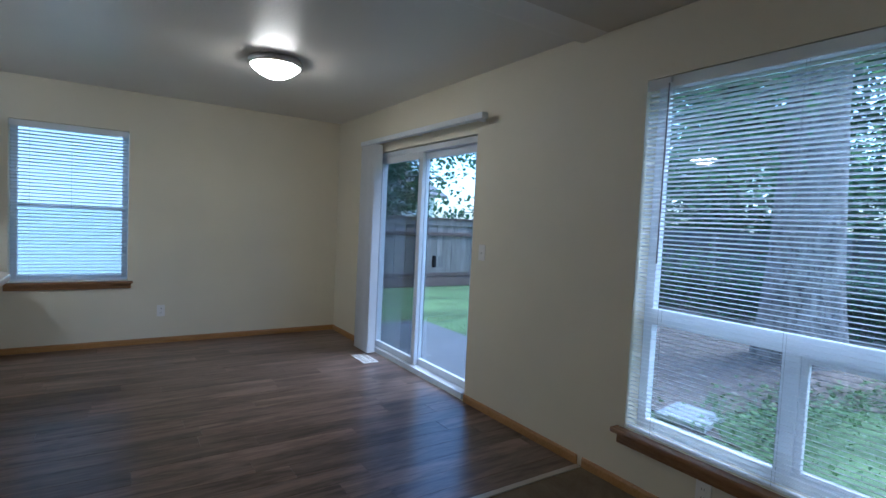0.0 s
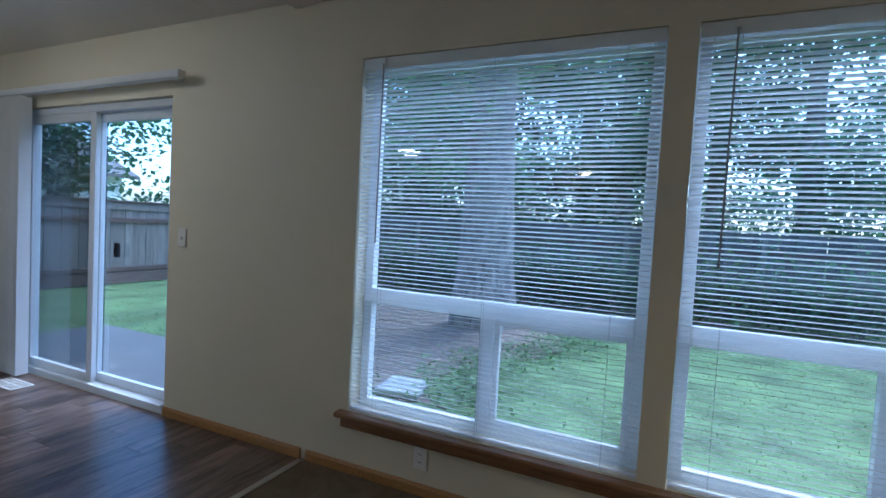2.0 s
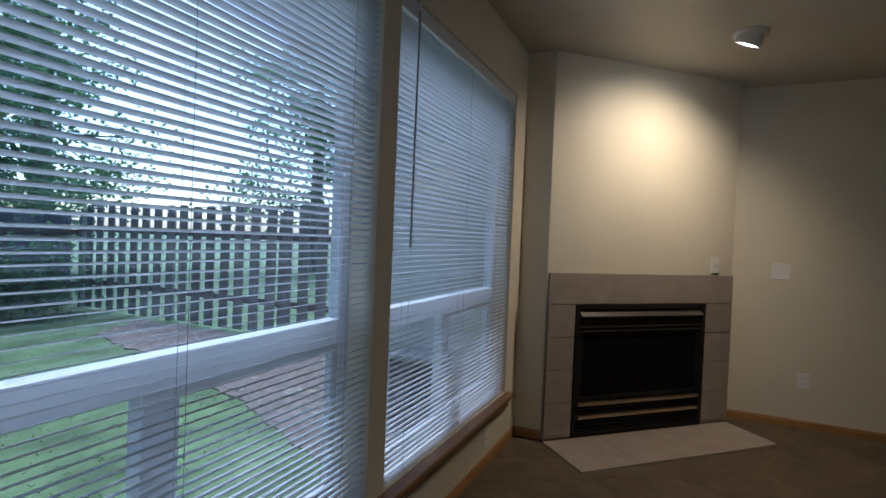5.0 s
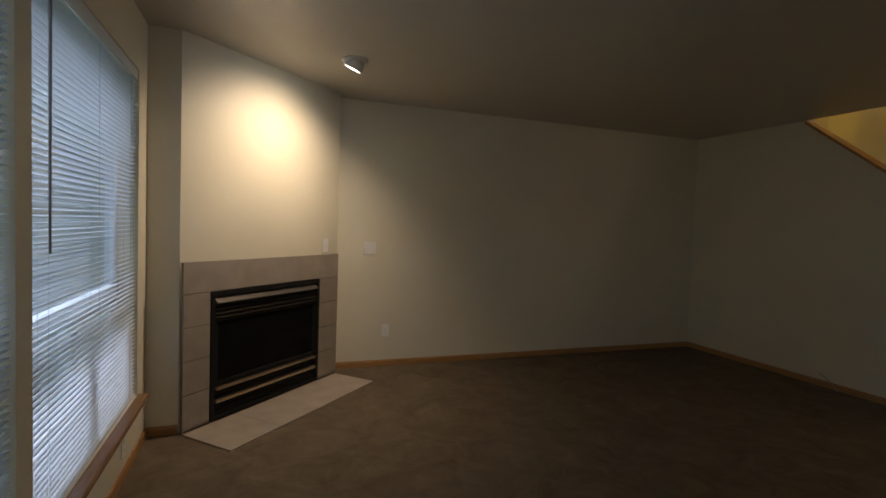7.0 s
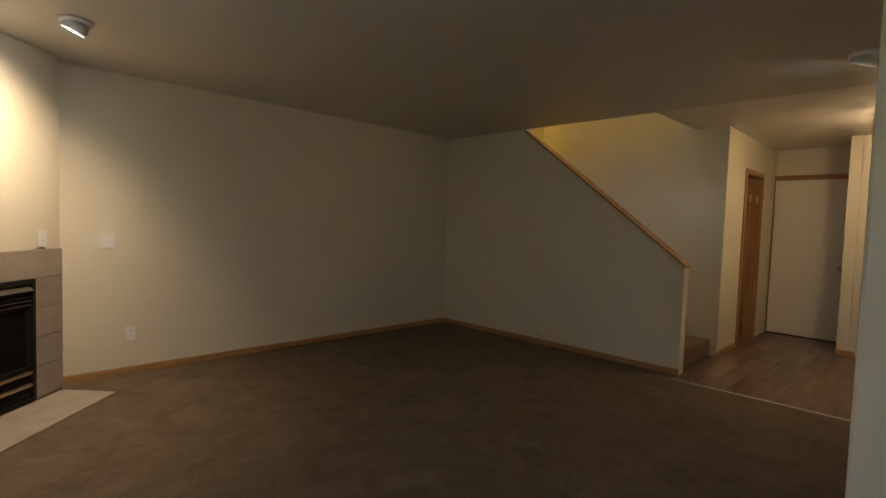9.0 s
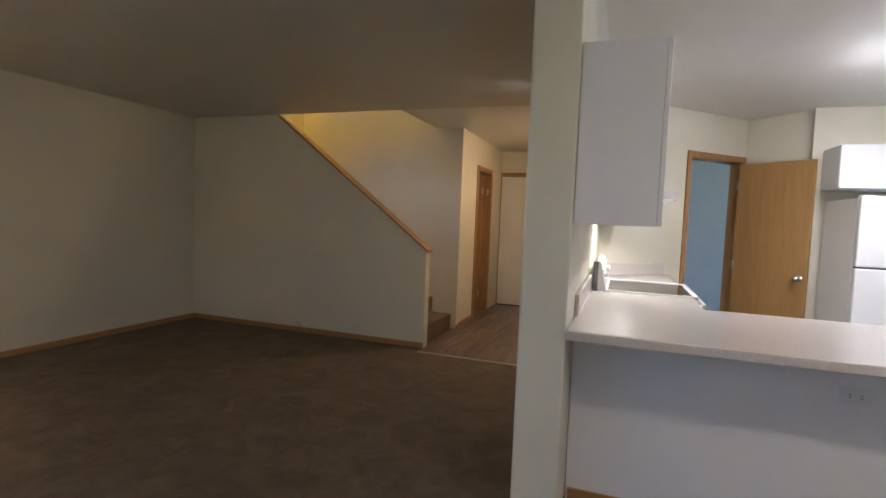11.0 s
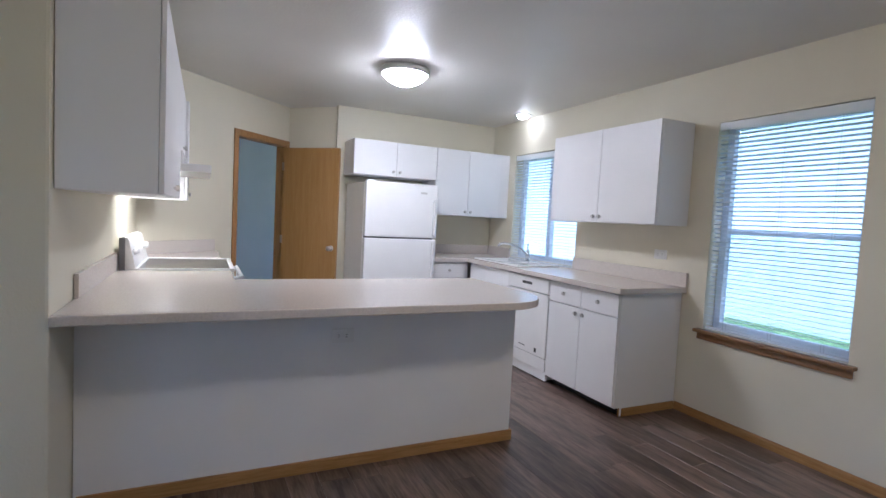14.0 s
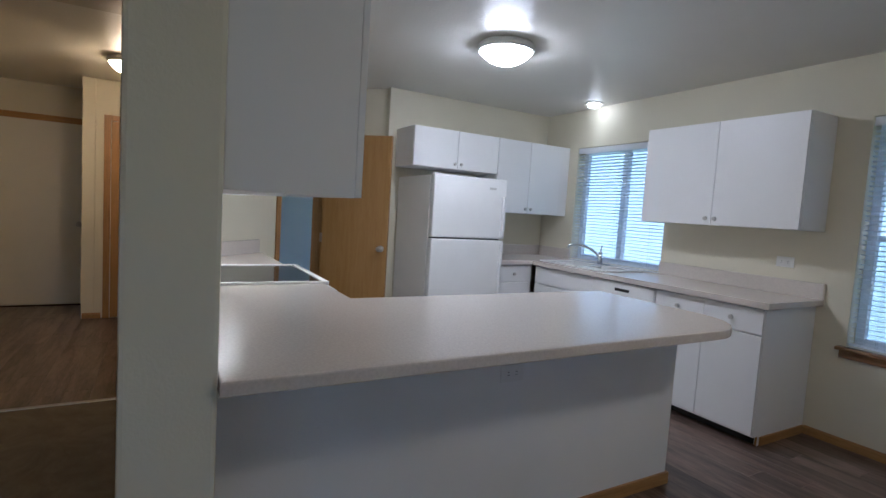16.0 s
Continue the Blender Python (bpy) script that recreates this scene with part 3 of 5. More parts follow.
# ---- sliding door ----
sd = thing("sliding_door", "white vinyl sliding glass door, closed, to the patio", "door", (XA + 0.09, SD[0], 0.0), kind="structure")
y0, y1, zt = SD[0] + 0.003, SD[1] - 0.003, SD[2] - 0.003
x0, x1 = XA + 0.03, XA + 0.13
blocks("frame", [((x0, y0, 0.0), (x1, y0 + 0.045, zt)), ((x0, y1 - 0.045, 0.0), (x1, y1, zt)), ((x0, y0 + 0.045, zt - 0.05), (x1, y1 - 0.045, zt)), ((x0 - 0.025, y0 + 0.045, 0.0), (x1, y1 - 0.045, 0.05))], VINYL, sd, 0.005)
ym = 4.47
for nm, a, b, xa in (("sliding_panel", y0 + 0.045, ym + 0.035, x0 + 0.052), ("fixed_panel", ym - 0.035, y1 - 0.045, x0 + 0.006)):
    s = 0.062
    p = blocks(nm, [((xa, a, 0.05), (xa + 0.036, a + s, zt - 0.05)), ((xa, b - s, 0.05), (xa + 0.036, b, zt - 0.05)), ((xa, a + s, 0.05), (xa + 0.036, b - s, 0.05 + s)), ((xa, a + s, zt - 0.05 - s), (xa + 0.036, b - s, zt - 0.05))], VINYL, sd, 0.005)
    g = block("pane", (xa + 0.016, a + s, 0.05 + s), (xa + 0.020, b - s, zt - 0.05 - s), GLASS, sd)
    g.visible_shadow = False
sc = block("screen", (x1 - 0.006, ym - 0.03, 0.06), (x1 - 0.004, y1 - 0.05, zt - 0.055), SCREEN, sd)
sc.visible_shadow = False
blocks("latch", [((x0 + 0.028, 4.205, 0.97), (x0 + 0.052, 4.24, 1.07)), ((x0 + 0.020, 4.210, 0.99), (x0 + 0.030, 4.232, 1.04))], BLACK, sd, 0.004)

vb = thing("vertical_blind", "white vertical blind drawn aside beside a sliding door", "blind", (XA - 0.08, 5.25, 0.0))
block("headrail", (XA - 0.115, 3.40, 2.105), (XA - 0.06, 5.46, 2.15), VINYL, vb, 0.006)
blocks("bracket", [((XA - 0.06, y, 2.11), (XA - 0.001, y + 0.03, 2.145)) for y in (3.5, 4.4, 5.3)], VINYL, vb, 0.003)
bm = bmesh.new()
for i in range(17):
    y = 5.075 + i * 0.0195
    made = bmesh.ops.create_cube(bm, size=1)["verts"]
    bmesh.ops.transform(bm, matrix=pose(XA - 0.087, y, 1.06, 0, 0, random.uniform(-9, 9)) @ Matrix.Diagonal((0.089, 0.0016, 2.07, 1)), verts=made)
link_mesh("vane", bm, SLAT, vb)

# ---- doors and casings ----


def knob(of, at, axis, mat=NICKEL, world=True):
    a, d = Vector(at), Vector(axis)
    bm = bmesh.new()
    put_tube(bm, a, a + d * 0.008, 0.031, 0.031, 20)
    put_tube(bm, a + d * 0.008, a + d * 0.035, 0.012, 0.012, 14)
    ball = bmesh.ops.create_uvsphere(bm, u_segments=16, v_segments=10, radius=0.027)["verts"]
    bmesh.ops.translate(bm, vec=a + d * 0.052, verts=ball)
    ob = link_mesh("knob", bm, mat, of, world)
    for p in ob.data.polygons:
        p.use_smooth = True
    return ob


def casing(name, width, height, m, depth):
    """Oak jambs and casing round an opening from x = 0 to width; y = 0 is the wall's face, the wall lies towards -y."""
    c = new(name)
    c.matrix_basis = m
    c.matrix_world = m
    structure(c)
    w = 0.057
    blocks("casing", [((-w + 0.008, 0.001, 0), (0.008, 0.016, height + w - 0.008)), ((width - 0.008, 0.001, 0), (width + w - 0.008, 0.016, height + w - 0.008)), ((0.008, 0.001, height - 0.008), (width - 0.008, 0.0155, height + w - 0.008))], OAK, c, 0.004, world=False)
    blocks("jamb", [((0.0, -depth, 0), (0.017, 0.0, height)), ((width - 0.017, -depth, 0), (width, 0.0, height)), ((0.017, -depth, height - 0.017), (width - 0.017, 0.0, height))], OAK, c, 0.002, world=False)
    return c


casing("door_frame_pantry", 0.745, 2.045, pose(*Q1, 0, 0, 0, -45) @ Matrix.Translation((0.055, 0, 0)), 0.11)
# open pantry leaf: hinged next to the corner, swung into the kitchen
hinge = pose(*Q1, 0, 0, 0, -45) @ Matrix.Translation((0.085, 0.020, 0.012)) @ pose(0, 0, 0, 0, 0, 91)
leaf = new("pantry_door")
leaf.matrix_basis = hinge
leaf.matrix_world = hinge
tagged(leaf, "flat oak veneer door standing open against the corner", "door")
block("slab", (0, -0.035, 0), (0.70, 0, 2.00), OAK_DOOR, leaf, 0.003, world=False)
knob(leaf, (0.64, -0.035, 0.93), (0, -1, 0), world=False)
blocks("hinge", [((-0.012, -0.036, z), (0.018, -0.030, z + 0.09)) for z in (0.2, 0.95, 1.75)], BRASS, leaf, 0.002, world=False)

# hall: side doorway with its leaf swung inward, end door, closet door
casing("door_frame_side", 0.70, 2.035, pose(-5.85 + 0.66, 0.955, 0), 0.11)
side = thing("side_door", "oak door standing open into a side room", "door", (-5.17, 0.85, 0.01), -84)
block("slab", (0, 0, 0), (0.66, 0.035, 2.0), OAK_DOOR, side, 0.003, world=False)
blocks("hinge", [((-0.010, 0.030, z), (0.02, 0.042, z + 0.09)) for z in (0.2, 1.72)], BRASS, side, 0.002, world=False)
blocks("strike", [((-5.172, 0.90, 1.72), (-5.168, 0.935, 1.81))], BRASS, side)
enddoor = thing("end_door", "cream painted flush door at the end of the hall, closed", "door", (-5.84, 1.35, 0.0))
block("slab", (-5.846, 0.975, 0.018), (-5.81, 1.775, 2.045), DOOR_WHITE, enddoor, 0.003)
# dark strip painted in for the shade in the gap below the slab
block("gap_shade", (-5.846, 0.96, 0.0), (-5.80, 1.79, 0.014), DARK, enddoor, 0.002)
knob(enddoor, (-5.81, 1.715, 0.93), (1, 0, 0))
structure(block("trim_end_door_head", (-5.849, 0.958, 2.05), (-5.83, 1.815, 2.115), OAK_Y, bevel=0.003))
structure(block("trim_end_door_side", (-5.849, 0.957, 0.0), (-5.832, 0.972, 2.049), OAK, bevel=0.003))
closet = thing("closet_door", "flat oak closet door with oak casing, closed", "door", (-5.045, 2.22, 0.0))
block("slab", (-5.049, 2.07, 0.012), (-5.028, 2.43, 2.04), OAK_DOOR, closet, 0.003)
blocks("casing", [((-5.049, 2.005, 0.0), (-5.032, 2.062, 2.10)), ((-5.049, 2.062, 2.045), (-5.033, 2.43, 2.10))], OAK, closet, 0.003)

# ---- lamps ----


def flush_lamp(label, at, radius, mat, ring):
    lamp = thing("ceiling_lamp", label, "lamp", at, group="dome ceiling lamps")
    lathe("ring", [(radius * 0.5, 0.0), (radius * 0.95, 0.0), (radius * 1.02, -0.014), (radius * 1.03, -0.038), (radius * 1.01, -0.047), (radius * 0.965, -0.050), (radius * 0.5, -0.046)], ring, lamp)
    rings = [(radius * 0.945 * math.cos(a), -0.047 - 0.088 * math.sin(a) ** 1.8) for a in [i * math.pi / 2 / 11 for i in range(12)]]
    lathe("shade", rings, mat, lamp)
    lathe("finial", [(0.006, -0.131), (0.010, -0.137), (0.007, -0.144), (0.001, -0.147)], ring, lamp, 12)
    return lamp


flush_lamp("round nickel ceiling lamp with a lit frosted glass dome", (1.46, 4.33, HK), 0.185, DOME, NICKEL)
flush_lamp("round nickel kitchen ceiling lamp with a lit frosted dome", (-1.645, 4.51, HK), 0.188, KDOME, PLATE)
flush_lamp("round hall ceiling lamp with a lit frosted glass dome", (-3.92, 2.25, HL), 0.14, HDOME, NICKEL)
flush_lamp("round lamp on the ceiling above the stairs, lit", (-3.25, -1.3, 5.0), 0.15, UDOME, NICKEL)


def spot_lamp(label, at, target, power):
    lamp = thing("ceiling_spot", label, "lamp", at, group="white ceiling spots")
    lathe("base", [(0.04, 0.0), (0.088, 0.0), (0.088, -0.010), (0.080, -0.020), (0.04, -0.022)], PLATE, lamp, 28)
    turn = look((0, 0, -0.030), Vector(target) - Vector(at)).to_quaternion().to_matrix().to_4x4()
    m = Matrix.Translation((0, 0, -0.030)) @ turn
    can = lathe("can", [(0.030, 0.03), (0.055, 0.03), (0.066, -0.02), (0.066, -0.038), (0.060, -0.038), (0.056, -0.030), (0.03, -0.028)], PLATE, lamp, 28)
    can.matrix_basis = m
    face = lathe("bulb", [(0.002, -0.0285), (0.052, -0.0285), (0.054, -0.031), (0.03, -0.034), (0.002, -0.035)], BULB, lamp, 28)
    face.matrix_basis = m
    data = bpy.data.lights.new("spot_light", "SPOT")
    data.energy, data.color, data.spot_size, data.spot_blend, data.shadow_soft_size = power, (1.0, 0.68, 0.37), radians(136), 0.85, 0.05
    light = new("spot_light", data)
    light.matrix_basis = Matrix.Translation(at) @ m @ Matrix.Translation((0, 0, -0.05))
    return lamp


spot_lamp("white ceiling spot turned towards the fireplace wall, lit", (1.53, -1.03, HL), (2.03, -1.36, 1.15), SPOT_POWER)
spot_lamp("white ceiling spot near the partition, lit", (-1.86, 2.22, HL), (-2.1, 1.7, 1.2), SPOT_POWER * 0.03)
can_lamp = thing("recessed_lamp", "recessed round ceiling lamp over the sink, lit", "lamp", (-2.47, 6.17, HK))
lathe("trim", [(0.062, 0.0), (0.095, 0.0), (0.095, -0.006), (0.088, -0.011), (0.062, -0.004)], PLATE, can_lamp, 28)
lathe("bulb", [(0.06, -0.002), (0.058, -0.02), (0.045, -0.036), (0.02, -0.043), (0.001, -0.044)], SINK_BULB, can_lamp, 24)
sink_data = bpy.data.lights.new("sink_light", "SPOT")
sink_data.energy, sink_data.color, sink_data.spot_size, sink_data.spot_blend, sink_data.shadow_soft_size = 0.6, (1, 0.90, 0.74), radians(120), 0.6, 0.05
new("sink_light", sink_data).matrix_basis = look((-2.47, 6.17, HK - 0.06), (-2.47, 6.19, 0.9))

# ---- fireplace ----
u = (FR - FL).normalized()
FW = (FR - FL).length
fire_pose = pose(FR.x, FR.y, 0, 0, 0, math.degrees(math.atan2(-u.y, -u.x)))
# own x from the tile's far end towards the windows, own y into the room, z up
fire = new("fireplace")
fire.matrix_basis = fire_pose
fire.matrix_world = fire_pose
tagged(fire, "black gas fireplace framed by taupe tiles in a corner", "fireplace")
flip = fire_pose.to_3x3() @ Vector((0, 1, 0))
S = 1.0 if flip.dot(Vector((1, 2, 0))) > 0 else -1.0
B0, B1, BT = 0.262, 1.325, 0.866
TT = 1.063


def fb(lo, hi):
    return (lo[0], min(lo[1] * S, hi[1] * S), lo[2]), (hi[0], max(lo[1] * S, hi[1] * S), hi[2])


blocks("grout", [fb((0.012, 0.006, 0.0), (B0, 0.020, TT)), fb((B1, 0.006, 0.0), (FW - 0.012, 0.020, TT)), fb((B0, 0.006, BT), (B1, 0.020, TT))], GROUT, fire, world=False)
gap = 0.003
rows = [(0.018, 0.034), (0.034, 0.242), (0.242, 0.451), (0.451, 0.659), (0.659, BT)]
for a, b in ((0.010, B0), (B1, FW - 0.010)):
    for z0, z1 in rows:
        block("tile", *fb((a + gap, 0.010, z0 + gap), (b - gap, 0.026, z1 - gap)), TILE, fire, 0.002, world=False)
block("tile", *fb((0.010 + gap, 0.010, BT + gap), (FW - 0.010 - gap, 0.0262, TT)), TILE, fire, 0.002, world=False)
SW = 0.030                # side strips of the black surround
blocks("surround", [fb((B0, 0.004, 0.018), (B0 + SW, 0.034, BT)), fb((B1 - SW, 0.004, 0.018), (B1, 0.034, BT)), fb((B0 + SW, 0.004, BT - 0.032), (B1 - SW, 0.030, BT)), fb((B0 + SW, 0.004, 0.018), (B1 - SW, 0.030, 0.045))], BLACK, fire, 0.003, world=False)
block("glass", *fb((B0 + SW, 0.008, 0.27), (B1 - SW, 0.012, 0.665)), FIRE_GLASS, fire, world=False)
blocks("glass_frame", [fb((B0 + SW, 0.008, 0.248), (B1 - SW, 0.024, 0.268)), fb((B0 + SW, 0.008, 0.665), (B1 - SW, 0.024, 0.682)), fb((B0 + SW, 0.008, 0.268), (B0 + SW + 0.035, 0.020, 0.665)), fb((B1 - SW - 0.035, 0.008, 0.268), (B1 - SW, 0.020, 0.665))], BLACK, fire, 0.002, world=False)


def sloped_blades(name, spans, mat):
    """Blades leaning out of the firebox: (lower edge, upper edge, reach)."""
    bm = bmesh.new()
    for z, zz, out in spans:
        n = [bm.verts.new((x, y * S, q)) for x in (B0 + SW + 0.004, B1 - SW - 0.004) for y, q in ((0.010, zz), (out, z), (out, z - 0.005), (0.010, zz - 0.010))]
        for f in ((0, 1, 2, 3), (7, 6, 5, 4), (0, 4, 5, 1), (1, 5, 6, 2), (2, 6, 7, 3), (3, 7, 4, 0)):
            bm.faces.new([n[i] for i in f])
    bmesh.ops.recalc_face_normals(bm, faces=bm.faces)
    link_mesh(name, bm, mat, fire, world=False)


sloped_blades("hood", [(0.792, 0.826, 0.050)], material("grey_hood_metal", (0.15, 0.135, 0.115), 0.38, 0.6, vary=0.1))
sloped_blades("louver", [(0.752, 0.764, 0.034), (0.722, 0.734, 0.034), (0.694, 0.706, 0.032)], material("dark_louver_metal", (0.07, 0.058, 0.042), 0.4, 0.6, vary=0.1))
blocks("bar", [fb((B0 + SW + 0.012, 0.014, z), (B1 - SW - 0.012, 0.040, z + 0.022)) for z in (0.212, 0.128)], BRASS, fire, 0.004, world=False)
blocks("lower_louver", [fb((B0 + SW, 0.008, z), (B1 - SW, 0.024, z + 0.010)) for z in (0.058, 0.082, 0.104, 0.165, 0.188)], BLACK, fire, 0.002, world=False)
block("inner_back", *fb((B0 + SW, 0.003, 0.045), (B1 - SW, 0.006, 0.835)), DARK, fire, world=False)

hearth = structure(prism("floor_hearth", [(2.548, -0.885), (2.258, -0.580), (1.203, -1.642), (1.482, -1.940)], -0.05, 0.010, HEARTH))
ha, hb, hc, hd = Vector((2.548, -0.885)), Vector((2.258, -0.580)), Vector((1.203, -1.642)), Vector((1.482, -1.940))
cuts = [0.0, 0.27, 0.52, 0.77, 1.0]
for s0, s1 in zip(cuts, cuts[1:]):
    c = [ha.lerp(hd, s0), ha.lerp(hd, s1), hb.lerp(hc, s1), hb.lerp(hc, s0)]
    mid = sum(c, Vector((0, 0))) / 4
    c = [p + (mid - p).normalized() * 0.0012 for p in c]
    t = prism("tile", [(p.x, p.y) for p in c], 0.002, 0.016, HEARTH, hearth, 0.002)

# ---- outlets, switches, registers ----


def wall_plate(name, label, category, m, width=0.072, kind="outlet"):
    """Plate on a wall; own x across, z up, y out of the wall."""
    p = new(name)
    p.matrix_basis = m
    p.matrix_world = m
    tagged(p, label, category)
    block("plate", (-width / 2, 0.0005, -0.058), (width / 2, 0.0065, 0.058), PLATE, p, 0.0025, world=False)
    if kind == "outlet":
        for z in (-0.020, 0.020):
            block("socket", (-0.016, 0.006, z - 0.013), (0.016, 0.0085, z + 0.013), PLATE, p, 0.003, world=False)
            blocks("slot", [((x - 0.0012, 0.008, z - 0.004), (x + 0.0012, 0.0088, z + 0.006)) for x in (-0.006, 0.006)], DARK, p, world=False)
    elif kind == "switch":
        n = max(1, round(width / 0.06) - 0)
        for i in range(1 if width < 0.09 else 2):
            x = 0 if width < 0.09 else -0.023 + 0.046 * i
            blocks("toggle", [((x - 0.005, 0.006, -0.012), (x + 0.005, 0.016, 0.004))], PLATE, p, 0.002, world=False)
    return p


def facing(x, y, z, ang):
    return pose(x, y, z, 0, 0, ang)


wall_plate("light_switch", "white toggle switch plate beside the sliding door", "switch", facing(XA, 3.465, 1.155, 90), kind="switch")
wall_plate("light_switch", "white double switch plate on the cream wall", "switch", facing(1.164, YD, 1.110, 0), 0.115, "switch")
wall_plate("outlet", "white electrical outlet low on the cream wall", "outlet", facing(0.997, YD, 0.338, 0))
wall_plate("outlet", "white electrical outlet under the window sill", "outlet", facing(XA, 1.735, 0.185, 90))
wall_plate("outlet", "white electrical outlet under the second window", "outlet", facing(XA, -0.41, 0.175, 90))
wall_plate("outlet", "white electrical outlet low under the dining window", "outlet", facing(0.915, YB, 0.332, 180))
wall_plate("light_switch", "white switch plate on the wall above the fireplace tiles", "switch", fire_pose @ Matrix.Translation((0.166, 0.0, 1.139)) @ (pose(0, 0, 0) if S > 0 else pose(0, 0, 0, 0, 0, 180)), kind="switch")
wall_plate("outlet", "white outlet plate lying sideways on the peninsula", "outlet", pose(-0.405, 3.78, 0.70, 0, 0, -90) @ pose(0, 0, 0, 0, 90, 0))
wall_plate("outlet", "white outlet above the beige backsplash", "outlet", pose(-0.68, YB, 1.137, 0, 0, 180) @ pose(0, 0, 0, 0, 90, 0))


def floor_register(at, ang):
    r = thing("floor_register", "white metal floor register with slots", "vent", at, ang, "floor registers")
    block("plate", (-0.155, -0.075, 0.0), (0.155, 0.075, 0.005), PLATE, r, 0.002, world=False)
    blocks("slot", [((x - 0.004, y - 0.028, 0.0045), (x + 0.004, y + 0.028, 0.0058)) for x in [-0.13 + 0.02 * i for i in range(14)] for y in (-0.033, 0.033)], GROUT, r, world=False)


floor_register((2.555, 4.97, 0.003), 90)
floor_register((2.60, 0.55, 0.006), 90)
cable = thing("cable", "short black cable coming out of the wall base", "cable", (XS + 0.01, -0.62, 0.10))
swept("wire", [(XS + 0.004, -0.62, 0.11), (XS + 0.05, -0.57, 0.125), (XS + 0.06, -0.47, 0.07), (XS + 0.07, -0.40, 0.015)], 0.004, CORD, cable)

# ---- kitchen ----
CT, CTH = 0.915, 0.040       # counter top and its thickness


def pull(of, a, b, out, mat=NICKEL):
    """A small bar pull between a and b, standing off along out."""
    a, b, o = Vector(a), Vector(b), Vector(out)
    bm = bmesh.new()
    put_tube(bm, a, a + o * 0.022, 0.004, 0.004, 8)
    put_tube(bm, b, b + o * 0.022, 0.004, 0.004, 8)
    e = (b - a).normalized() * 0.010
    put_tube(bm, a + o * 0.024 - e, b + o * 0.024 + e, 0.0055, 0.0055, 10)
    return link_mesh("handle", bm, mat, of)


def small_knob(of, at, out, mat=NICKEL):
    a, o = Vector(at), Vector(out)
    bm = bmesh.new()
    put_tube(bm, a, a + o * 0.014, 0.006, 0.005, 10)
    put_tube(bm, a + o * 0.012, a + o * 0.026, 0.0155, 0.013, 16)
    return link_mesh("handle", bm, mat, of)


# peninsula: closed panel towards the dining room, worktop overhanging as a bar
pen = thing("peninsula", "white kitchen peninsula with a rounded beige laminate top", "kitchen counter", (-0.7, 3.7, 0.0))
block("base", (-0.97, PY1 + 0.004, 0.0), (-0.405, 4.83, CT - CTH), PANEL, pen)
base_rail = blocks("baseboard", [((-0.405, PY1 + 0.016, 0.002), (-0.391, 4.845, BB + 0.005)), ((-0.97, 4.831, 0.002), (-0.405, 4.845, BB + 0.005))], OAK_Y, pen, 0.004)
XC, YC, R = -0.03, 4.865, 0.30
arc = [(XC - R + R * math.cos(a), YC - R + R * math.sin(a)) for a in [math.pi / 2 * i / 10 for i in range(11)]]
prism("worktop", [(XC, PY1 + 0.002)] + arc + [(-1.0, YC), (-1.0, 3.29), (-1.425, 3.29), (-1.425, PY1 + 0.002)], CT - CTH, CT, COUNTER, pen, 0.006)
block("backsplash", (-1.425, PY1 + 0.002, CT), (-0.40, PY1 + 0.022, CT + 0.105), COUNTER, pen, 0.004)
block("return_base", (-1.42, PY1 + 0.004, 0.0), (-0.972, 3.24, CT - CTH), CAB, pen, 0.003)

# stove against the partition
stove = thing("stove", "white electric range with a black glass cooktop", "stove", (-1.81, 2.98, 0.0))
sx0, sx1 = -2.185, -1.43
block("body", (sx0, PY1 + 0.03, 0.0), (sx1 - 0.004, 3.27, CT - 0.012), APPL, stove, 0.006)
blocks("cooktop_rim", [((sx0 + 0.002, PY1 + 0.10, CT - 0.010), (sx1 - 0.006, PY1 + 0.125, CT + 0.012)), ((sx0 + 0.002, 3.285, CT - 0.010), (sx1 - 0.006, 3.315, CT + 0.012)), ((sx0 + 0.002, PY1 + 0.125, CT - 0.010), (sx0 + 0.022, 3.285, CT + 0.012)), ((sx1 - 0.026, PY1 + 0.125, CT - 0.010), (sx1 - 0.006, 3.285, CT + 0.012))], APPL, stove, 0.004)
block("cooktop", (sx0 + 0.022, PY1 + 0.125, CT - 0.010), (sx1 - 0.026, 3.285, CT + 0.006), BLACK_GLASS, stove)
bm = bmesh.new()
prof = [(PY1 + 0.030, CT + 0.0), (PY1 + 0.115, CT + 0.0), (PY1 + 0.075, CT + 0.185), (PY1 + 0.060, CT + 0.20), (PY1 + 0.030, CT + 0.20)]
sides = [[bm.verts.new((x, y, z)) for y, z in prof] for x in (sx0 + 0.004, sx1 - 0.008)]
for i in range(5):
    bm.faces.new((sides[0][i], sides[0][(i + 1) % 5], sides[1][(i + 1) % 5], sides[1][i]))
bm.faces.new(sides[0])
bm.faces.new(sides[1])
bmesh.ops.recalc_face_normals(bm, faces=bm.faces)
bmesh.ops.bevel(bm, geom=list(bm.edges), offset=0.006, segments=2, affect="EDGES")
link_mesh("control_panel", bm, APPL, stove)
block("panel_end", (sx1 - 0.0075, PY1 + 0.026, CT - 0.01), (sx1 - 0.003, PY1 + 0.058, CT + 0.195), material("grey_steel", (0.16, 0.16, 0.17), 0.5, 0.3), stove, 0.001)
for i in range(4):
    x = sx1 - 0.09 - 0.065 * i if i < 2 else sx0 + 0.09 + 0.065 * (i - 2)
    tube("dial", (x, PY1 + 0.092, CT + 0.105), (x, PY1 + 0.122, CT + 0.112), 0.020, APPL, stove, 0.017, 18)
